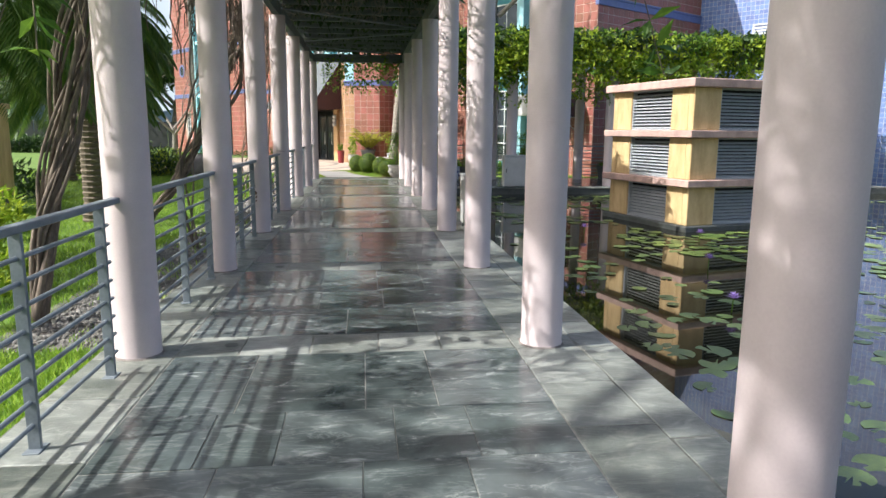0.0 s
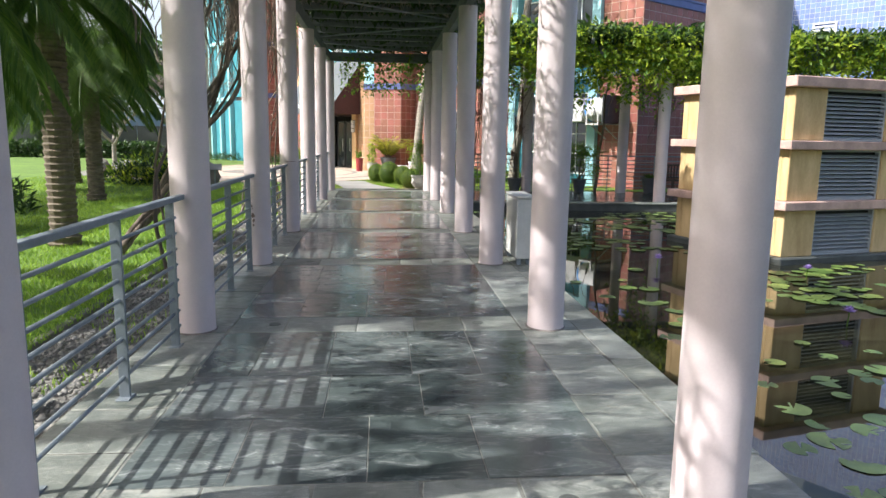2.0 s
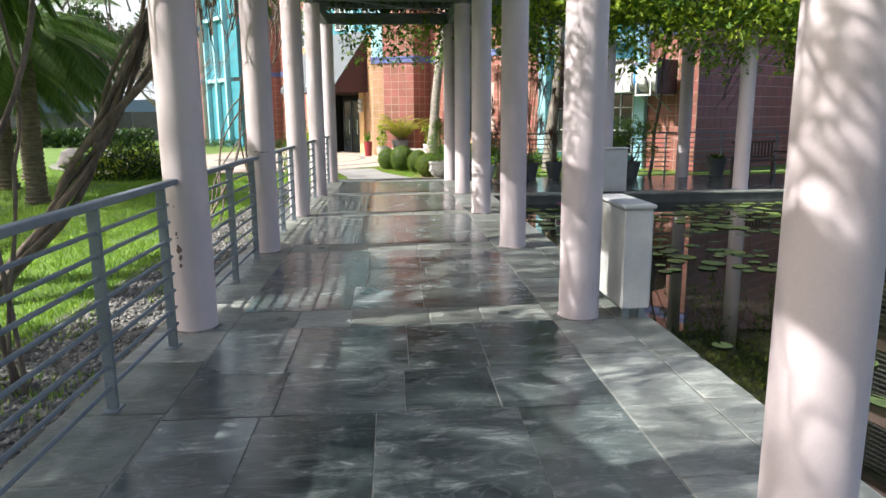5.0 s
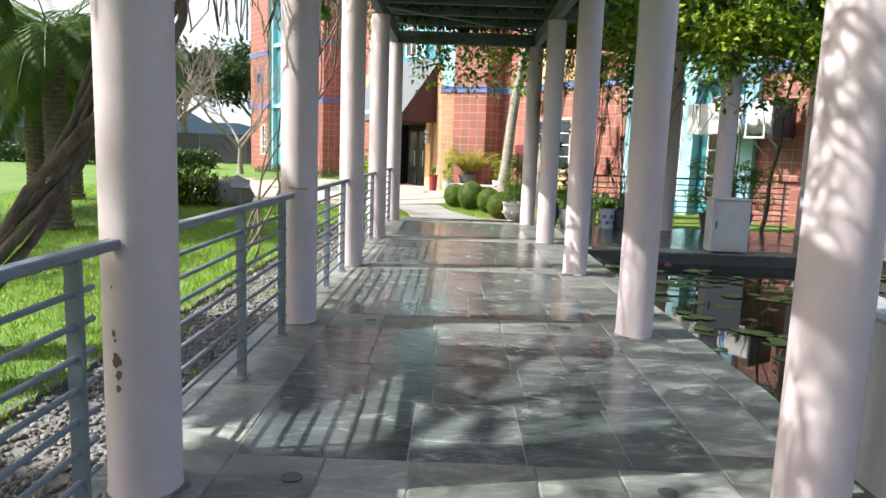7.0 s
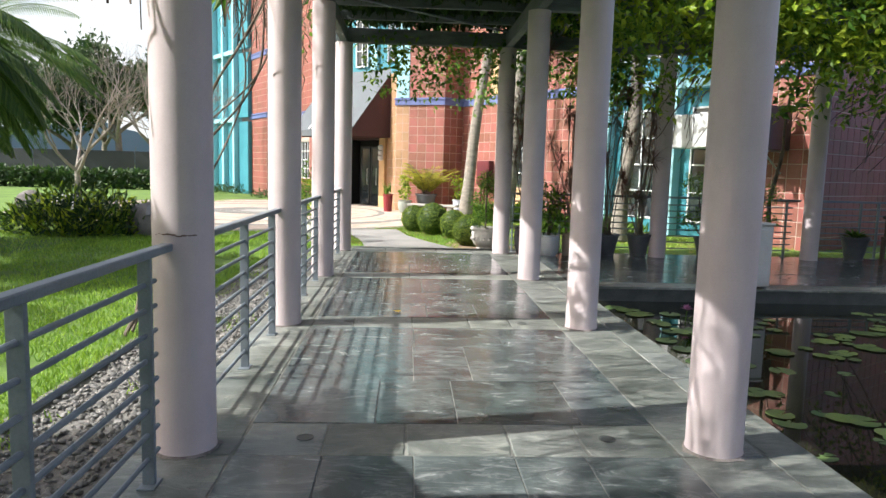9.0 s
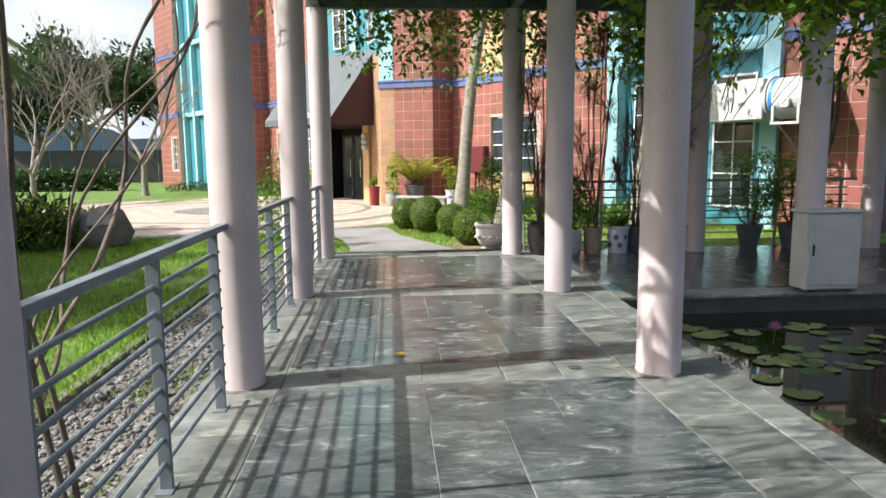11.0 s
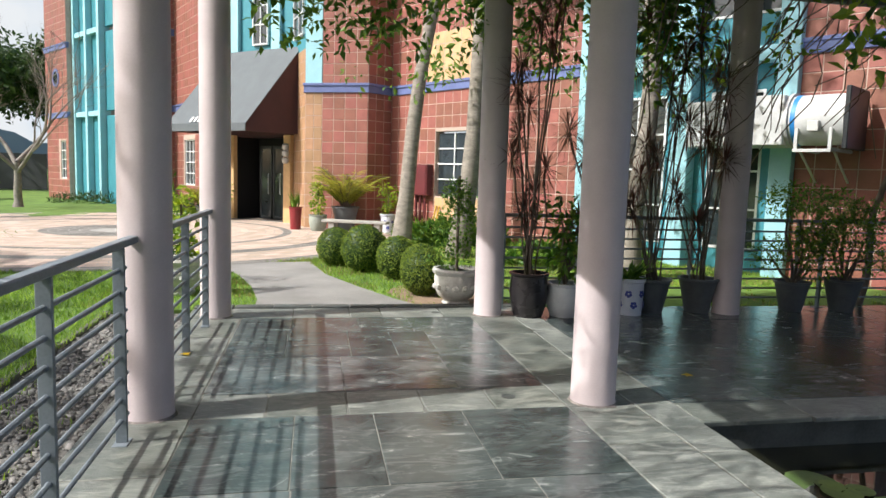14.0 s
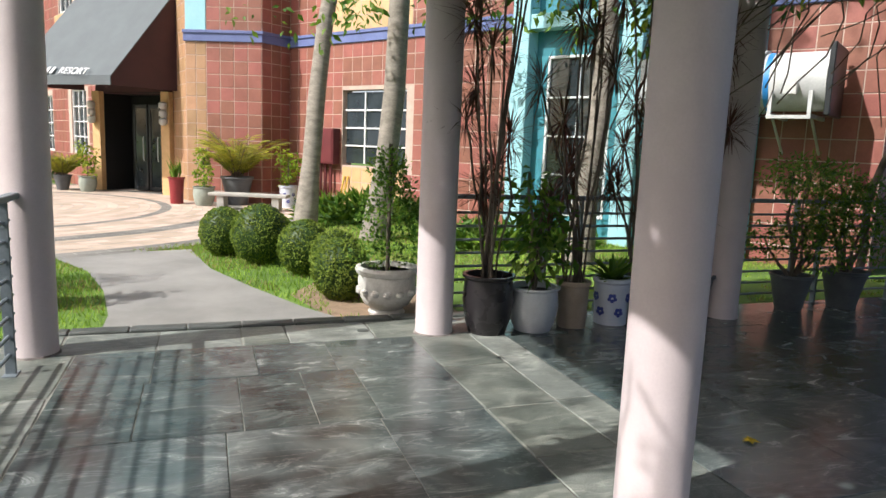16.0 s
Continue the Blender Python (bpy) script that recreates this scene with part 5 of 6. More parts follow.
def potted(x, y, kind, mat, plant, label, s=1.0, pot_label="", turn=0, z=0.0, wide=1.0):
    t = thing("potted_plant", label, "potted plant", "potted plants", at=pose(x, y, z, 0, 0, turn))
    b = Build()
    prof = [(r * s * wide, h * s) for r, h in POT_PROFILES[kind]]
    b.lathe(prof, n=28)
    pot = part("pot", b, mat, t, pot_label, smooth=35)
    if kind == "urn":
        for j in range(14):
            a = 2 * math.pi * j / 14
            c = Build()
            c.lathe([(0.01, 0), (0.04, 0.02), (0.04, 0.05), (0.01, 0.07)], n=8)
            part("carved_relief", c, mat, pot, at=pose(0.262 * s * wide * math.cos(a), 0.262 * s * wide * math.sin(a), 0.2 * s))
    if mat is CHINA:
        for j in range(12):
            a = 2 * math.pi * j / 6 + (0.4 if j > 5 else 0)
            c = Build()
            zz = (0.15 if j > 5 else 0.3) * s
            rr = 0.196 * s * wide
            for k in range(5):
                th = k * 1.257
                c.lathe([(0.018, 0), (0.018, 0.004)], 0.026 * math.cos(th), 0.026 * math.sin(th), 8)
            part("flower_motif", c, CHINABLUE, pot, at=pose(rr * math.cos(a), rr * math.sin(a), zz, 0, 0, math.degrees(a)) @ pose(0, 0, 0, 0, 90, 0))
    top = prof[-1][1]
    b = Build()
    b.lathe([(prof[-1][0] - 0.004, top - 0.02), (prof[-1][0] - 0.004, top)], n=20)
    part("soil", b, SOIL, t)
    st, lf = Build(), Build()
    leafmat = LEAF
    if plant == "dracaena":
        leafmat = LEAF_RED
        for j in range(12):
            h = 0.75 + 2.4 * ((j * 5) % 12) / 11 + rnd.uniform(-0.12, 0.12)
            a = j * 2.4 + x
            lean = rnd.uniform(0.12, 0.42)
            tip = Vector((math.cos(a) * lean, math.sin(a) * lean * 0.6, top + h))
            st.tube(bend((rnd.uniform(-0.08, 0.08), rnd.uniform(-0.08, 0.08), top - 0.03), tip, 7, 0.09, x + j), 0.010, 5, caps=False)
            for q, nn in ((tip, 64), (tip - Vector((0, 0, 0.08)), 34)):
                for _ in range(nn):
                    lf.leaf(q, rand_unit(0.25), (0, 0, 1), rnd.uniform(0.24, 0.40), 0.013, 0.15)
    elif plant == "shrub":
        for j in range(6):
            tip = Vector((rnd.uniform(-0.25, 0.25), rnd.uniform(-0.25, 0.25), top + rnd.uniform(0.4, 1.0)))
            st.tube(bend((0, 0, top - 0.03), tip, 5, 0.1, j + x), 0.012, 5, caps=False)
            foliage(lf, tip - Vector((0, 0, 0.15)), 0.24, 60, 0.12, droop=0.5)
    elif plant == "cone":
        st.tube([(0, 0, top - 0.03), (0, 0, top + 1.15)], 0.02, 6)
        for j in range(14):
            zz = top + 0.08 + j * 0.072
            for _ in range(4):
                a = rnd.uniform(0, 6.28)
                rr = (0.34 * (1 - j / 15) + 0.03) * rnd.uniform(0.3, 1.3)
                foliage(lf, (math.cos(a) * rr, math.sin(a) * rr, zz), 0.13, 30, 0.055, up=0.8)
    elif plant == "bonsai":
        for j in range(6):
            a = j * 1.6 + x
            tip = Vector((math.cos(a) * 0.36, math.sin(a) * 0.22, top + rnd.uniform(0.3, 1.05)))
            st.tube(bend((0, 0, top - 0.03), tip, 5, 0.14, j + x), [0.022 - 0.003 * k for k in range(6)], 6, caps=False)
            foliage(lf, tip, 0.31, 420, 0.07, width=0.3, squash=0.75, droop=0.4)
        leafmat = LEAF
    elif plant == "areca":
        leafmat = LEAF_YELLOW
        for j in range(40):
            a = j * 2.4
            k0 = 0.06 + 0.34 * (j % 5) / 4
            d = Vector((math.cos(a) * k0, math.sin(a) * k0, 1.0)).normalized()
            p = Vector((math.cos(a) * 0.06, math.sin(a) * 0.06, top - 0.03))
            pts = [p.copy()]
            long = rnd.uniform(0.065, 0.112) * s
            for k in range(10):
                d = (d + Vector((math.cos(a) * 0.07, math.sin(a) * 0.07, -0.012 * k))).normalized()
                p = p + d * long
                pts.append(p.copy())
            st.tube(pts, 0.007, 4, caps=False)
            sd = Vector((-math.sin(a), math.cos(a), 0))
            for k in range(3, 11):
                for u in (0.0, 0.33, 0.66):
                    for sg in (-1, 1):
                        lf.leaf(pts[k - 1].lerp(pts[k], u), sd * sg * rnd.uniform(0.4, 0.8) + (pts[k] - pts[k - 1]).normalized() + Vector((0, 0, -0.3)) + rand_unit() * 0.15, rand_unit(1.5), 0.26 * s * rnd.uniform(0.7, 1.1), 0.022, 0.25)
    elif plant == "snake":
        for j in range(14):
            a = rnd.uniform(0, 6.28)
            lf.leaf((rnd.uniform(-0.08, 0.08), rnd.uniform(-0.08, 0.08), top - 0.02), (math.cos(a) * 0.3, math.sin(a) * 0.3, 1), (math.sin(a), -math.cos(a), 0.1), rnd.uniform(0.4, 0.65), 0.06, 0.2)
    elif plant == "lime":
        leafmat = LEAF_LIME
        st.tube([(0, 0, top - 0.03), (0, 0, top + 0.7)], 0.015, 5)
        for j in range(12):
            foliage(lf, (rnd.uniform(-0.16, 0.16), rnd.uniform(-0.16, 0.16), top + 0.15 + j * 0.06), 0.14, 22, 0.12, droop=0.4)
    elif plant == "fern":
        for j in range(60):
            a = rnd.uniform(0, 6.28)
            lf.leaf((0, 0, top - 0.01), (math.cos(a), math.sin(a), rnd.uniform(0.3, 1.4)), (0, 0, 1), rnd.uniform(0.2, 0.36), 0.06, 0.2)
    if st.v:
        part("stem", st, DRYVINE, t, smooth=60)
    part("leaves", lf, leafmat, t)
    return t


potted(1.22, 22.98, "urn", STONEURN, "cone", "carved white stone urn with a conical shrub at the walkway end", 0.95, "carved white urn", z=-0.03)
potted(1.86, 22.12, "round", BLACKGLAZE, "dracaena", "black glazed pot with tall bronze dracaena on the terrace", 0.98, wide=0.78)
potted(2.28, 22.12, "round", GREYGLAZE, "shrub", "silver grey glazed pot with a broad leaved shrub", 0.76)
potted(2.68, 22.16, "tall", BEIGE, "dracaena", "beige stoneware pot with thin bronze dracaena", 0.82, wide=0.85)
potted(3.1, 22.2, "tall", CHINA, "fern", "blue and white china pot with a green fern", 0.84, wide=0.95)
potted(3.42, 22.3, "taper", DARKPLASTIC, "dracaena", "dark pot with tall thin dracaena by the railing", 0.8)
potted(4.02, 22.3, "taper", DARKPLASTIC, "dracaena", "dark grey tub with dracaena by the railing", 0.82)
potted(5.3, 22.32, "taper", DARKPLASTIC, "bonsai", "dark grey tub with a small bent ficus", 0.74)
potted(6.0, 22.3, "taper", DARKPLASTIC, "bonsai", "dark grey tub with a bushy dark ficus", 0.8)
potted(8.2, 22.3, "taper", DARKPLASTIC, "fern", "dark tub with low green plant on the terrace", 0.9)
potted(-0.97, 33.7, "slim", REDPOT, "snake", "slim red glazed pot with upright green leaves by the door", 1.0, z=-0.02)
potted(-0.38, 33.3, "round", GREENPOT, "lime", "grey-green stone planter with yellow-green shrub", 0.85, z=-0.02)
potted(0.35, 33.55, "taper", DARKPLASTIC, "areca", "yellow-green areca palm in a dark tub before the pier", 1.3, z=-0.02)
potted(1.45, 33.0, "tall", CHINA, "lime", "patterned china pot with a leafy plant by the pier", 1.0, z=-0.02)
potted(-3.25, 36.9, "round", GREENPOT, "lime", "yellow-green shrub in a stone pot beside the entrance", 0.8, z=-0.02)
potted(-3.9, 37.3, "taper", DARKPLASTIC, "areca", "small palm in a dark tub beside the entrance", 0.8, z=-0.02)
potted(-2.08, 23.75, "urn", STONEURN, "lime", "white stone urn with a green shrub beside the walkway", 0.95, z=-0.03)

# bench slab before the pier
be = thing("stone_bench", "low pale stone slab bench before the tiled pier", "bench", at=pose(0.55, 32.3, -0.03, 0, 0, -22))
b = Build()
b.cbox(-0.85, 0.85, -0.17, 0.17, 0.3, 0.37, 0.012)
part("seat", b, CONCRETE, be)
for x in (-0.6, 0.6):
    b = Build()
    b.cbox(x - 0.08, x + 0.08, -0.13, 0.13, 0, 0.3, 0.01)
    part("support", b, CONCRETE, be)
# terrace bench
tb = thing("wooden_bench", "dark slatted wooden bench on the pond terrace", "bench", at=pose(9.0, 21.6, 0, 0, 0, 20))
DW = material("dark_wood", (0.10, 0.065, 0.045), (0.06, 0.04, 0.028), 0.6, 5, 60, 0.3, stretch=(0.3, 3, 3))
for k in range(5):
    b = Build()
    b.cbox(-0.7, 0.7, -0.25 + k * 0.1, -0.17 + k * 0.1, 0.42, 0.45, 0.005)
    part("seat_slat", b, DW, tb)
for k in range(12):
    b = Build()
    b.cbox(-0.66 + k * 0.115, -0.62 + k * 0.115, 0.26, 0.29, 0.5, 0.84, 0.004)
    part("back_slat", b, DW, tb)
for z in (0.47, 0.84):
    b = Build()
    b.cbox(-0.72, 0.72, 0.25, 0.3, z, z + 0.05, 0.006)
    part("back_rail", b, DW, tb)
for x in (-0.68, 0.68):
    for y in (-0.22, 0.27):
        b = Build()
        b.cbox(x - 0.03, x + 0.03, y - 0.03, y + 0.03, 0, 0.42 if y < 0 else 0.47, 0.005)
        part("leg", b, DW, tb)
    b = Build()
    b.cbox(x - 0.03, x + 0.03, -0.27, 0.25, 0.6, 0.64, 0.005)
    part("armrest", b, DW, tb)

# lawn shrubs, rocks, sign, hedge, fence
def shrub(x, y, rx, ry, h, n, mat, label, size=0.2, name="shrub", z=-0.05, mix=None):
    t = thing(name, label, "shrub", at=pose(x, y, z))
    b, c = Build(), Build()
    for _ in range(n):
        a, k = rnd.uniform(0, 6.28), math.sqrt(rnd.random())
        px, py = math.cos(a) * k * rx, math.sin(a) * k * ry
        pz = h * rnd.random() * (1 - 0.6 * k * k)
        (c if mix and rnd.random() < 0.35 else b).leaf((px, py, pz), rand_unit(0.8) + Vector((px / rx, py / ry, 0)) * 0.5, rand_unit(1), size * rnd.uniform(0.7, 1.3), size * 0.22)
    part("leaves", b, mat, t)
    if mix:
        part("tinted_leaves", c, mix, t, "yellow-green leaves")
    return t


def rock(x, y, sx, sy, sz, mat, label):
    b = Build()
    n, k = 14, 8
    for i in range(k + 1):
        for j in range(n):
            th, ph = math.pi * i / k, 2 * math.pi * j / n
            d = Vector((math.sin(th) * math.cos(ph), math.sin(th) * math.sin(ph), math.cos(th)))
            q = 1 + 0.28 * noise.noise(d * 1.7 + Vector((x, y, 0)))
            b.v.append((d.x * sx * q, d.y * sy * q, d.z * sz * q))
    for i in range(k):
        for j in range(n):
            b.f.append((i * n + j, (i + 1) * n + j, (i + 1) * n + (j + 1) % n, i * n + (j + 1) % n))
    return solo("rock", b, mat, label, "rock", smooth=30, at=pose(x, y, sz * 0.6 - 0.08))


ROCK = material("grey_rock", (0.22, 0.20, 0.19), (0.12, 0.11, 0.10), 0.85, 3, 30, 0.8)
PALEROCK = material("pale_rock", (0.52, 0.51, 0.48), (0.38, 0.37, 0.35), 0.85, 3, 30, 0.6)
shrub(-7.1, 24.5, 1.5, 1.0, 0.95, 2600, LEAF_DARK, "low bushy planting with bronze and green leaves on the lawn", 0.26, mix=LEAF_LIME)
rock(-5.65, 24.45, 0.5, 0.45, 0.5, ROCK, "dark rounded boulder beside the planting")
rock(-9.4, 28.5, 0.6, 0.35, 0.4, PALEROCK, "pale boulder on the lawn")
rock(-10.6, 29.0, 0.4, 0.3, 0.42, ROCK, "dark boulder on the lawn")
rock(-3.1, 5.0, 0.22, 0.2, 0.16, ROCK, "dark stone in the lawn")
shrub(-3.7, 6.6, 0.6, 0.7, 0.75, 700, LEAF_LIME, "light green shrub at the foot of a vine", 0.2)
shrub(-3.2, 2.6, 0.7, 0.9, 1.5, 1000, LEAF, "tall leafy shrub beside the gravel", 0.2)
shrub(-6.3, 10.8, 1.2, 1.0, 1.0, 1300, LEAF_LIME, "yellow-green shrub under the palms", 0.24)
shrub(-8.5, 16.0, 1.6, 1.4, 1.1, 1400, LEAF_DARK, "dark shrub on the lawn", 0.26)
shrub(-2.55, 24.6, 0.42, 0.5, 1.7, 1100, LEAF, "upright leafy shrub beside the path", 0.13)
shrub(-5.0, 41.0, 2.4, 0.6, 0.5, 900, LEAF_DARK, "low planting at the foot of the tiled wall", 0.22)
shrub(-9.5, 45.6, 1.8, 0.8, 0.45, 700, LEAF_DARK, "low planting before the teal tower", 0.22)
shrub(2.6, 30.2, 1.3, 0.5, 0.5, 900, LEAF, "strappy green planting at the facade", 0.35)
shrub(4.2, 26.8, 1.6, 0.4, 0.4, 800, LEAF, "low green planting behind the railing", 0.3)
hd = thing("hedge", "long clipped dark green hedge across the lawn", "hedge")
b = Build()
for _ in range(14000):
    x = rnd.uniform(-62, -14)
    b.leaf((x, 47 + (x + 14) * 0.05 + rnd.uniform(-0.6, 0.6), rnd.uniform(-0.05, 0.95)), rand_unit(0.5), rand_unit(1), 0.30, 0.17)
part("leaves", b, LEAF_DARK, hd)
fe = thing("boundary_fence", "dark netted boundary fence on posts behind the hedge", "fence")
NET = material("dark_netting", (0.05, 0.055, 0.06), (0.035, 0.04, 0.045), 0.8, 1, 20, 0.2)
for k in range(18):
    b = Build()
    b.cbox(-70 + k * 3.4, -70 + k * 3.4 + 3.36, 58.0, 58.04, 0.05, 2.1, 0.01)
    part("panel", b, NET, fe)
    b = Build()
    b.tube([(-70 + k * 3.4, 58.1, -0.1), (-70 + k * 3.4, 58.1, 2.4)], 0.04, 6)
    part("post", b, RAIL, fe)
sg = thing("lawn_sign", "small grey tilted sign board on a post in the lawn", "sign", at=pose(-4.75, 22.3, -0.05, 0, 0, 12))
b = Build()
b.cbox(-0.02, 0.02, -0.02, 0.02, 0, 0.62, 0.004)
part("post", b, RAIL, sg)
b = Build()
b.cbox(-0.2, 0.2, -0.015, 0.015, -0.13, 0.13, 0.006, pose(0, -0.02, 0.68, -50))
part("board", b, DARKPLASTIC, sg)
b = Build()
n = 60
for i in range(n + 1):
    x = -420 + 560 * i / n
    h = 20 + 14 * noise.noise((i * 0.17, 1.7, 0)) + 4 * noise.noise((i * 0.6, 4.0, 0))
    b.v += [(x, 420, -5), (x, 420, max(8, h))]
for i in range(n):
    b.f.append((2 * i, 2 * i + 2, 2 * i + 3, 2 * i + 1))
structure("backdrop_hills", b, HILL, "distant hills with blue-grey haze in their colour", "hills")

# glowing sheet, added to lift the sky over the hills to white
CLOUD = bpy.data.materials.new("cloud_glow_sheet")
CLOUD.use_nodes = True
nt = CLOUD.node_tree
nt.nodes.remove(nt.nodes["Principled BSDF"])
em = nt.nodes.new("ShaderNodeEmission")
tc, nz, rp = nt.nodes.new("ShaderNodeTexCoord"), nt.nodes.new("ShaderNodeTexNoise"), nt.nodes.new("ShaderNodeValToRGB")
nz.inputs["Scale"].default_value, nz.inputs["Detail"].default_value = 0.008, 6
rp.color_ramp.elements[0].position, rp.color_ramp.elements[1].position = 0.36, 0.56
rp.color_ramp.elements[0].color, rp.color_ramp.elements[1].color = (0.50, 0.64, 0.80, 1), (0.80, 0.83, 0.86, 1)
nt.links.new(tc.outputs["Object"], nz.inputs["Vector"])
nt.links.new(nz.outputs[0], rp.inputs[0])
nt.links.new(rp.outputs[0], em.inputs[0])
em.inputs[1].default_value = 0.8
nt.links.new(em.outputs[0], nt.nodes["Material Output"].inputs[0])
b = Build()
for i in range(25):
    a = radians(-80 + 115 * i / 24)
    b.v += [(520 * math.sin(a), 520 * math.cos(a), -10), (520 * math.sin(a), 520 * math.cos(a), 340)]
for i in range(24):
    b.f.append((2 * i, 2 * i + 2, 2 * i + 3, 2 * i + 1))
structure("backdrop_clouds", b, CLOUD, "glowing white cloud backdrop added to brighten the low sky", "clouds")

# ---- lily pads and flowers ----
PADS = []
for k in range(3):
    b = Build()
    n = 18
    b.v.append((0, 0, 0.012))
    for ring_r, z in ((0.55, 0.01), (1.0, 0.014)):
        for j in range(n):
            a = 0.16 + (2 * math.pi - 0.32) * j / (n - 1)
            b.v.append((ring_r * math.cos(a) * (1 + 0.03 * math.sin(5 * a + k)), ring_r * math.sin(a) * (1 + 0.04 * math.cos(3 * a + k)), z + 0.008 * math.sin(4 * a + k)))
    for j in range(n - 1):
        b.f += [(0, 1 + j, 2 + j), (1 + j, 1 + n + j, 2 + n + j, 2 + j)]
    PADS.append(b.mesh("lily_pad", PAD, 60))
spots = []
for _ in range(9000):
    if len(spots) >= 298:
        break
    zone = rnd.random()
    if zone < 0.30:
        x, y = rnd.gauss(7.4, 1.4), rnd.gauss(9.2, 1.2)
    elif zone < 0.46:
        x, y = rnd.uniform(2.35, 4.8), rnd.uniform(2.6, 6.2)
    elif zone < 0.66:
        x, y = rnd.uniform(2.5, 6.0), rnd.uniform(4.0, 9.5)
    elif zone < 0.9:
        x, y = rnd.uniform(2.3, 9), rnd.uniform(13.5, 18.4)
    else:
        x, y = rnd.uniform(8, 13), rnd.uniform(6, 17)
    r = rnd.uniform(0.07, 0.15)
    q = Matrix.Rotation(radians(-14), 2) @ (Vector((x, y)) - N0.to_2d())
    if x < 2.2 or -0.35 < q.x < TW + 0.35 and -0.35 < q.y < TW + 0.35:
        continue
    if noise.noise((x * 0.55, y * 0.55, 2.0)) < -0.25 or any((x - a) ** 2 + (y - c) ** 2 < (0.8 * (r + rr)) ** 2 for a, c, rr in spots):
        continue
    spots.append((x, y, r))
for i, (x, y, r) in enumerate(spots):
    ob = solo("lily_pad", PADS[i % 3], PAD, "flat green lily pad floating on the dark pond", "lily pad", "lily pads on the pond", at=pose(x, y, WZ, rnd.uniform(-2, 2), rnd.uniform(-2, 2), rnd.uniform(0, 360)) @ Matrix.Scale(r, 4))
far = Build()
for _ in range(1000):
    zone = rnd.random()
    if zone < 0.05:
        x, y = rnd.uniform(2.35, 5.6), rnd.uniform(1.5, 10.5)
    elif zone < 0.4:
        x, y = rnd.gauss(7.0, 1.5), rnd.gauss(9.6, 1.2)
    elif zone < 0.8:
        x, y = rnd.uniform(2.4, 8.5), rnd.uniform(12.5, 18.4)
    else:
        x, y = rnd.uniform(8.2, 14), rnd.uniform(7, 17)
    q = Matrix.Rotation(radians(-14), 2) @ (Vector((x, y)) - N0.to_2d())
    if -0.35 < q.x < TW + 0.35 and -0.35 < q.y < TW + 0.35 or noise.noise((x * 0.5, y * 0.5, 8.0)) < -0.1:
        continue
    r, t0 = rnd.uniform(0.06, 0.13), rnd.uniform(0, 6.28)
    far.add([(x, y, WZ + 0.009)] + [(x + r * math.cos(t0 + 0.2 + 5.9 * j / 11), y + r * math.sin(t0 + 0.2 + 5.9 * j / 11), WZ + 0.012) for j in range(12)], [(0, j + 1, j + 2) for j in range(11)])
tagged(part("lily_carpet", far, material("lily_pad_far", (0.17, 0.25, 0.06), (0.11, 0.17, 0.04), 0.35, 4, 40, 0.1, spread=0.35, island=True)), "small yellow-green lily pads scattered over the pond", "lily pads", kind="stuff")
PURPLE = material("purple_petal", (0.45, 0.32, 0.68), (0.36, 0.24, 0.58), 0.5, 5, 30, 0, thin=0.3)
PINKP = material("pink_petal", (0.72, 0.30, 0.52), (0.6, 0.22, 0.42), 0.5, 5, 30, 0, thin=0.3)
WHITEP = material("white_petal", (0.72, 0.70, 0.62), None, 0.5, 5, 30, 0, thin=0.3)
for x, y, mat, lb in ((3.75, 6.1, PURPLE, "purple"), (4.6, 8.2, PURPLE, "purple"), (6.6, 9.3, PURPLE, "pale purple"), (7.5, 10.6, WHITEP, "white"), (3.0, 17.6, PINKP, "pink"), (5.6, 10.4, PURPLE, "purple"), (3.9, 11.2, PURPLE, "purple")):
    fl = thing("water_lily", lb + " water lily flower standing over the pond", "flower", "water lilies", at=pose(x, y, WZ))
    b = Build()
    b.tube([(0, 0, -0.02), (0.01, 0, 0.14)], 0.006, 5)
    part("stalk", b, LEAF, fl)
    b = Build()
    for j in range(18):
        a = j * 2.4
        el = 0.25 + 0.06 * j
        b.leaf((0.01, 0, 0.14), (math.cos(a) * math.cos(el), math.sin(a) * math.cos(el), math.sin(el)), (0, 0, 1), 0.085, 0.03, 0.25)
    part("petals", b, mat, fl)

# ---- grass and gravel ----
def blades(b, n, inside, x0, x1, y0, y1, z=-0.03, h=0.055):
    k = 0
    while k < n:
        x, y = rnd.uniform(x0, x1), rnd.uniform(y0, y1)
        if not inside(x, y):
            continue
        k += 1
        a, hh = rnd.uniform(0, 6.283), h * rnd.uniform(0.5, 1.4)
        lx, ly = rnd.uniform(-0.6, 0.6) * hh, rnd.uniform(-0.6, 0.6) * hh
        w = 0.007
        i = len(b.v)
        b.v += [(x - w * math.cos(a), y - w * math.sin(a), z), (x + w * math.cos(a), y + w * math.sin(a), z), (x + lx, y + ly, z + hh)]
        b.f.append((i, i + 1, i + 2))


b = Build()
blades(b, 70000, lambda x, y: noise.noise((x * 0.8, y * 0.8, 5)) > -0.45, -6.5, -2.7, 3.5, 25.5)
blades(b, 26000, lambda x, y: (x - CX) ** 2 + (y - CY) ** 2 > 50, -12, -6.5, 8, 30, h=0.07)
blades(b, 9000, lambda x, y: True, -2.6, -1.76, 1.5, 4.9, z=-0.042, h=0.06)
blades(b, 1600, lambda x, y: noise.noise((x * 2.2, y * 1.3, 3)) > 0.15, -2.6, -1.8, 4.9, 22.4, z=-0.065, h=0.05)
blades(b, 5000, lambda x, y: True, -2.74, -2.58, 1.5, 22.6, z=-0.04, h=0.055)
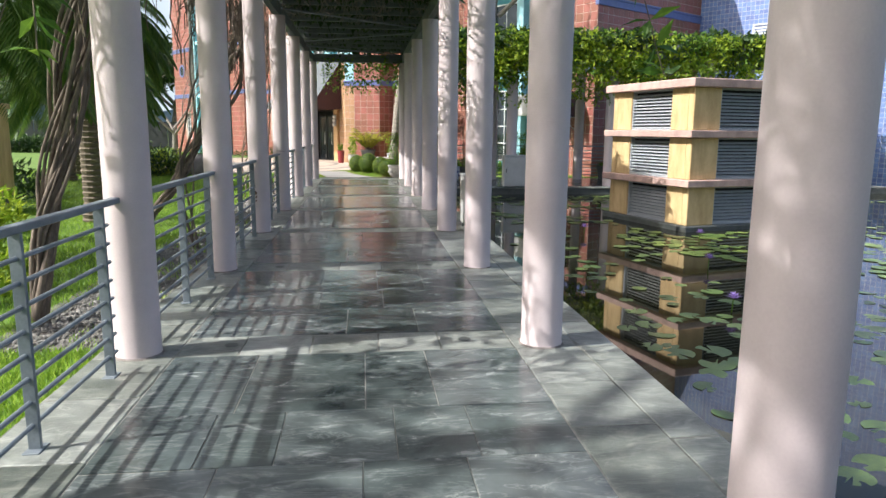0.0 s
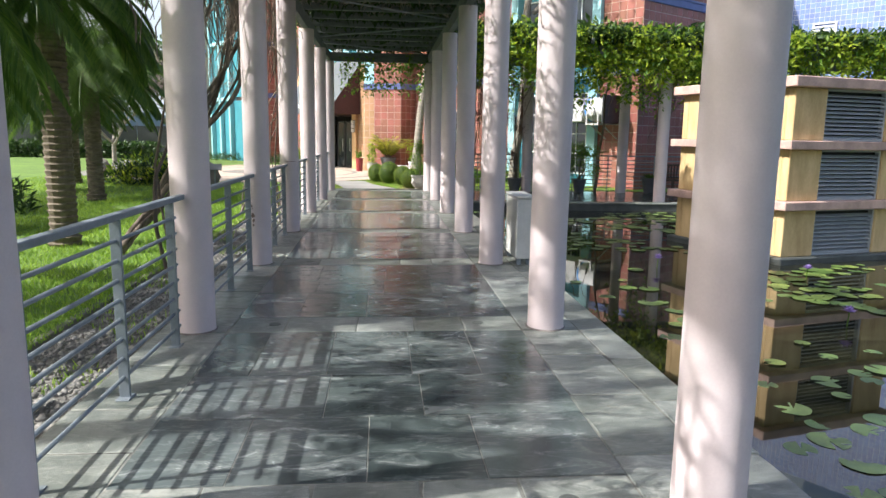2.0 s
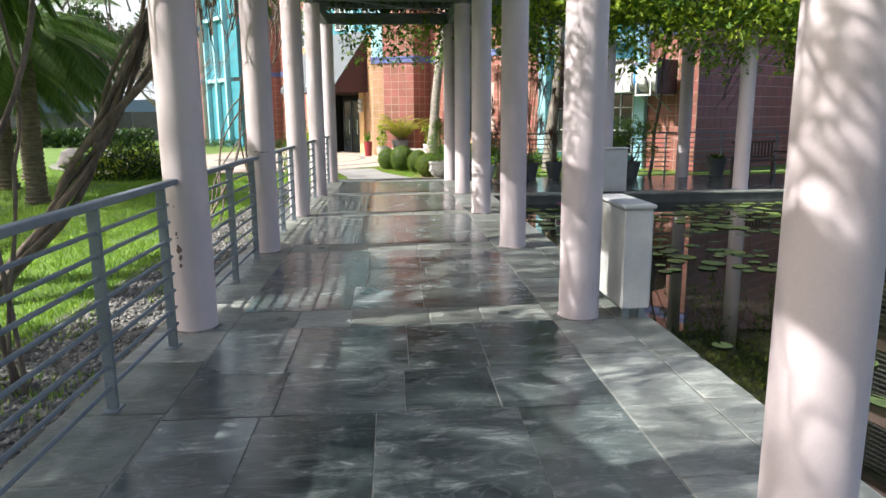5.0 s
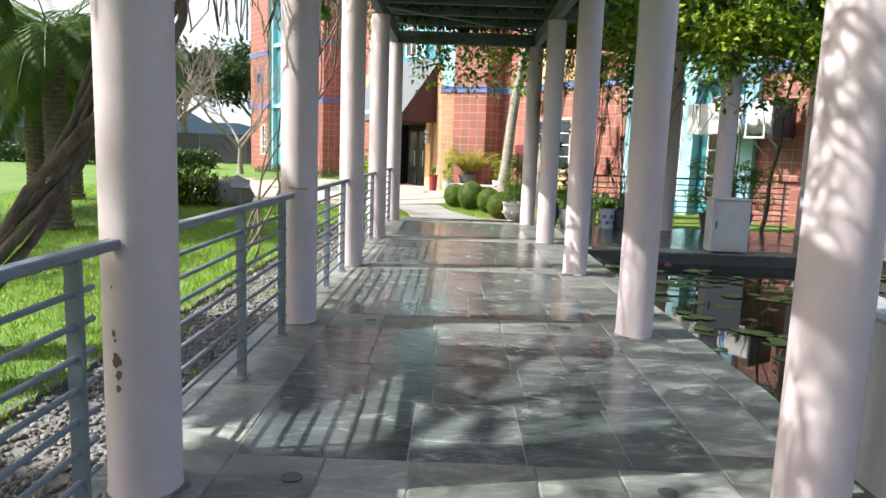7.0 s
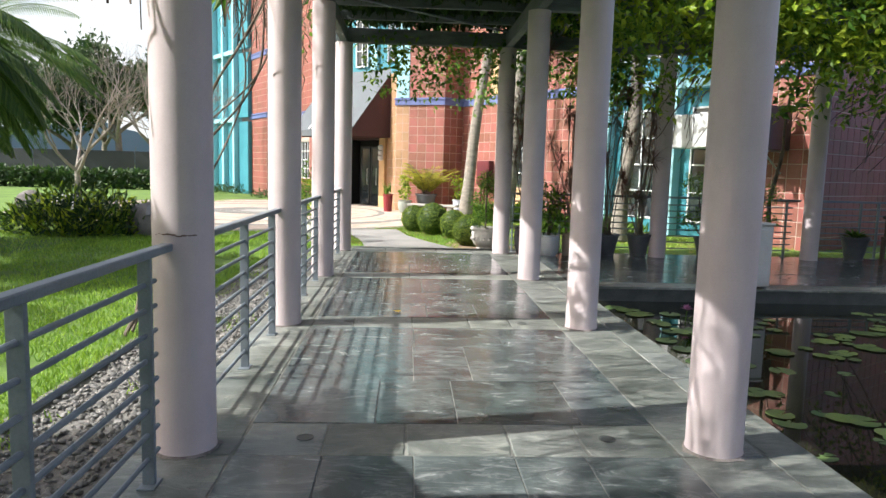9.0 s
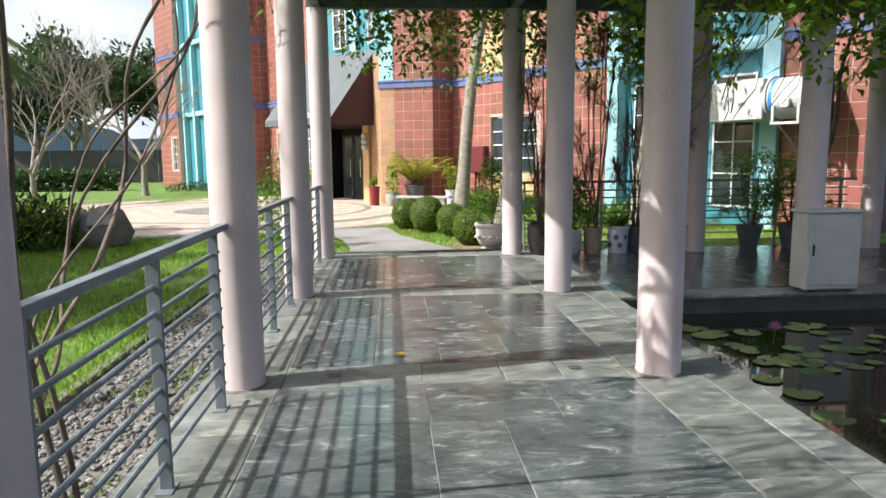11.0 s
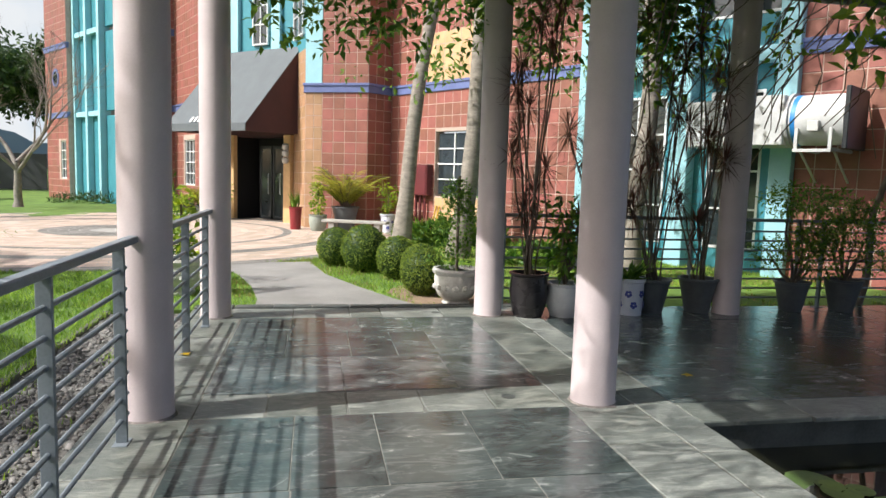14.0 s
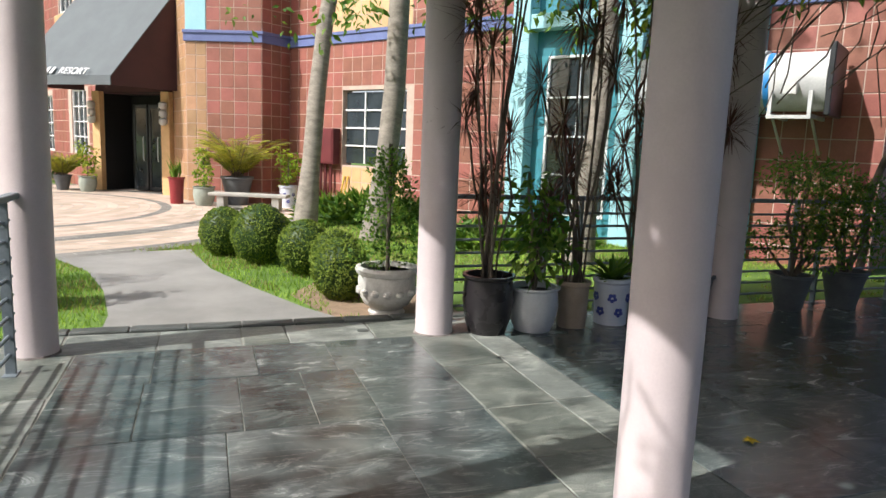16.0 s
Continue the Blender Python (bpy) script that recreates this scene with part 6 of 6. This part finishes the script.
tagged(part("grass", b, BLADE), "short bright green mown grass beside the walkway", "grass", kind="stuff")


def path_clear(x, y):
    if (x - CX) ** 2 + (y - CY) ** 2 < 48.5 or (x < 0.7 and y > 30.4):
        return False
    for (lx, ly), (mx, my), (rx, ry), (sx, sy) in zip(left, left[1:], right, right[1:]):
        if ly <= y <= my + 0.3:
            t = (y - ly) / (my - ly)
            if lx + (mx - lx) * t - 0.02 < x < rx + (sx - rx) * t + 0.02:
                return False
    return not (x > 0.75 and y < 24.2 and noise.noise((x * 3, y * 3, 1)) < 0.25)


b = Build()
blades(b, 40000, path_clear, -3.0, 9, 22.8, 31, z=-0.037)
c = Build()
blades(c, 22000, lambda x, y: path_clear(x, y) and noise.noise((x * 1.1, y * 1.1, 7)) > -0.15, -3.0, 9, 22.8, 31, z=-0.037, h=0.045)
tagged(part("dry_grass", c, BLADE_DRY), "dry yellow grass patches along the path", "grass", kind="stuff")
tagged(part("grass_strip", b, BLADE), "green grass strips along the path", "grass", kind="stuff")
b = Build()
soil_pts = [(0.72, 22.78), (1.9, 22.78), (1.9, 23.6), (1.3, 24.4), (0.8, 24.5), (0.45, 23.9)]
b.add([(x, y, -0.028) for x, y in soil_pts], [(0, 1, 2, 3, 4, 5)])
structure("soil_patch", b, material("dry_soil", (0.30, 0.21, 0.14), (0.2, 0.14, 0.09), 0.95, 6, 60, 0.8), "bare dry soil under the clipped bushes", "soil")
ICO = [(0, 0, 1), (0.9, 0, 0.4), (0.28, 0.85, 0.45), (-0.72, 0.53, 0.42), (-0.72, -0.53, 0.4), (0.28, -0.85, 0.45), (0.72, 0.53, -0.4), (-0.28, 0.85, -0.4), (-0.9, 0, -0.4), (-0.28, -0.85, -0.4), (0.72, -0.53, -0.4)]
IF = [(0, 1, 2), (0, 2, 3), (0, 3, 4), (0, 4, 5), (0, 5, 1), (1, 6, 2), (2, 6, 7), (2, 7, 3), (3, 7, 8), (3, 8, 4), (4, 8, 9), (4, 9, 5), (5, 9, 10), (5, 10, 1), (1, 10, 6)]
b = Build()
for _ in range(15000):
    x, y = rnd.uniform(-2.58, -1.77), rnd.uniform(4.85, 22.6)
    s = rnd.choice((0.009, 0.012, 0.016, 0.026)) * rnd.uniform(0.8, 1.2)
    m = pose(x, y, -0.065 + s * 0.2, rnd.uniform(-30, 30), rnd.uniform(-30, 30), rnd.uniform(0, 360)) @ Matrix.Diagonal((s, s * rnd.uniform(0.6, 1), s * 0.55, 1))
    b.add([m @ Vector(v) for v in ICO], IF)
tagged(part("pebbles", b, PEBBLE, None, smooth=50), "loose grey pebbles filling the strip beside the walkway", "gravel", kind="stuff")
FLOWER = material("yellow_petal", (0.75, 0.5, 0.02), None, 0.5)
for x, y in ((-0.39, 16.95), (-1.49, 20.67), (2.42, 19.77)):
    b = Build()
    for j in range(6):
        a = j * 1.05
        b.leaf((0, 0, 0.006), (math.cos(a), math.sin(a), 0.25), (0, 0, 1), rnd.uniform(0.035, 0.06), 0.03)
    solo("fallen_flower", b, FLOWER, "small fallen yellow flower on the slate floor", "flower", "fallen flowers", at=pose(x, y, 0.001))
b = Build()
b.lathe([(0.048, 0.0), (0.048, 0.003), (0.038, 0.003), (0.036, 0.0015), (0.02, 0.0015)], n=20)
DRM = b.mesh("floor_drain", DARKSTONE)
for y in ROWS_Y[2:]:
    for x in (-0.86, 0.86):
        if (x > 0) or rnd.random() < 0.8:
            solo("floor_drain", DRM, DARKSTONE, "small round dark drain cover set in the slate", "drain", "floor drains", at=pose(x, y + 0.14, 0.001))

# ---- slate slabs ----
def slab(x0, x1, y0, y1, mat, parent, loose):
    """A slab with a wavering, chipped outline and a worn arris."""
    g = 0.003 if mat is SLATE_LIGHT else 0.0022
    h = rnd.uniform(-0.002, 0.0025)
    if loose is not None:
        loose.cbox(x0 + g, x1 - g, y0 + g, y1 - g, -0.03, h, 0.003)
        return
    hx, hy = (x1 - x0) / 2 - g, (y1 - y0) / 2 - g
    chip = 0.007 if mat is SLATE_LIGHT else 0.0015
    ring = []
    for (ax, ay), (cx, cy) in zip(((-hx, -hy), (hx, -hy), (hx, hy), (-hx, hy)), ((hx, -hy), (hx, hy), (-hx, hy), (-hx, -hy))):
        n = 5
        for k in range(n):
            t = (k + (rnd.uniform(-0.25, 0.25) if k else 0.0)) / n
            px, py = ax + (cx - ax) * t, ay + (cy - ay) * t
            d = chip * rnd.random() ** 2 * (2.2 if k == 0 else 1.0)
            ring.append((px - math.copysign(d, px) * (1 if abs(abs(px) - hx) < 1e-6 else 0), py - math.copysign(d, py) * (1 if abs(abs(py) - hy) < 1e-6 else 0)))
    b, n = Build(), len(ring)
    worn = 0.006 if mat is SLATE_LIGHT else 0.003
    for q, z in ((0.0, -0.03), (0.0, -worn * 0.8), (worn, 0.0)):
        b.v += [(px - math.copysign(min(q, abs(px)), px), py - math.copysign(min(q, abs(py)), py), z) for px, py in ring]
    for k in range(2):
        for j in range(n):
            p, q = k * n + j, k * n + (j + 1) % n
            b.f.append((p, q, q + n, p + n))
    b.f.append(tuple(2 * n + j for j in range(n)))
    tilt = 0.2 if mat is SLATE_LIGHT else 0.1
    part("slab", b, mat, parent, at=pose((x0 + x1) / 2, (y0 + y1) / 2, h, rnd.uniform(-tilt, tilt), rnd.uniform(-tilt, tilt), 0))


def split(a, c, n, jitter=0.2):
    cuts = [a + (c - a) * (k + (rnd.uniform(-jitter, jitter) if 0 < k < n else 0)) / n for k in range(n + 1)]
    return list(zip(cuts, cuts[1:]))


walk_floor = thing("floor_slate_walk", "dark and pale slate slabs of the pergola walkway", "floor", kind="structure")
walk_border = thing("floor_slate_border", "pale weathered slate border and cross bands", "floor", kind="structure")
far_loose, far_pale = Build(), Build()
rnd = random.Random(11)
for k, y in enumerate(ROWS_Y[:-1]):
    near = y > -1.0
    la, lb = (None, None) if near else (far_loose, far_pale)
    for x0, x1 in split(-1.2, 1.2, 5):
        slab(x0, x1, y - 0.1, y + 0.36, SLATE_LIGHT, walk_border, lb)
    y0, y1 = y + 0.36, y + BAY - 0.1
    for c0, c1 in split(y0, y1, 3, 0.25):
        for x0, x1 in split(-1.2, 1.2, rnd.choice((3, 4, 4, 5)), 0.3):
            slab(x0, x1, c0, c1, SLATE, walk_floor, la)
    for x0, x1, n in ((-1.75, -1.2, 4), (1.2, 1.68, 4), (1.68, 1.97, 4)):
        for c0, c1 in split(y - 0.1, y + BAY - 0.1, n, 0.15):
            slab(x0, x1, c0, c1, SLATE_LIGHT, walk_border, lb)
for x0, x1 in split(-1.75, 1.9, 7):
    slab(x0, x1, END_Y - 0.1, 22.62, SLATE_LIGHT, walk_border, None)
tagged(part("far_slabs", far_loose, SLATE, walk_floor), kind="stuff")
tagged(part("far_pale_slabs", far_pale, SLATE_LIGHT, walk_border), kind="stuff")
terrace_floor = thing("floor_slate_terrace", "dark polished slate slabs of the pond terrace", "floor", kind="structure")
for x0, x1 in split(1.97, 15.5, 15):
    slab(x0, x1, 18.8, 19.18, SLATE_LIGHT, terrace_floor, None)
    n = 4
    for c0, c1 in split(19.18, 22.62, n, 0.25):
        slab(x0, x1, c0, c1, SLATE, terrace_floor, None)
b = Build()
b.box(1.93, 1.985, -9, 18.83, -0.6, -0.035)
b.box(1.985, 16, 18.83, 18.87, -0.6, -0.035)
structure("pool_edge", b, DARKSTONE, "dark wet stone pool edge", "pool edge")
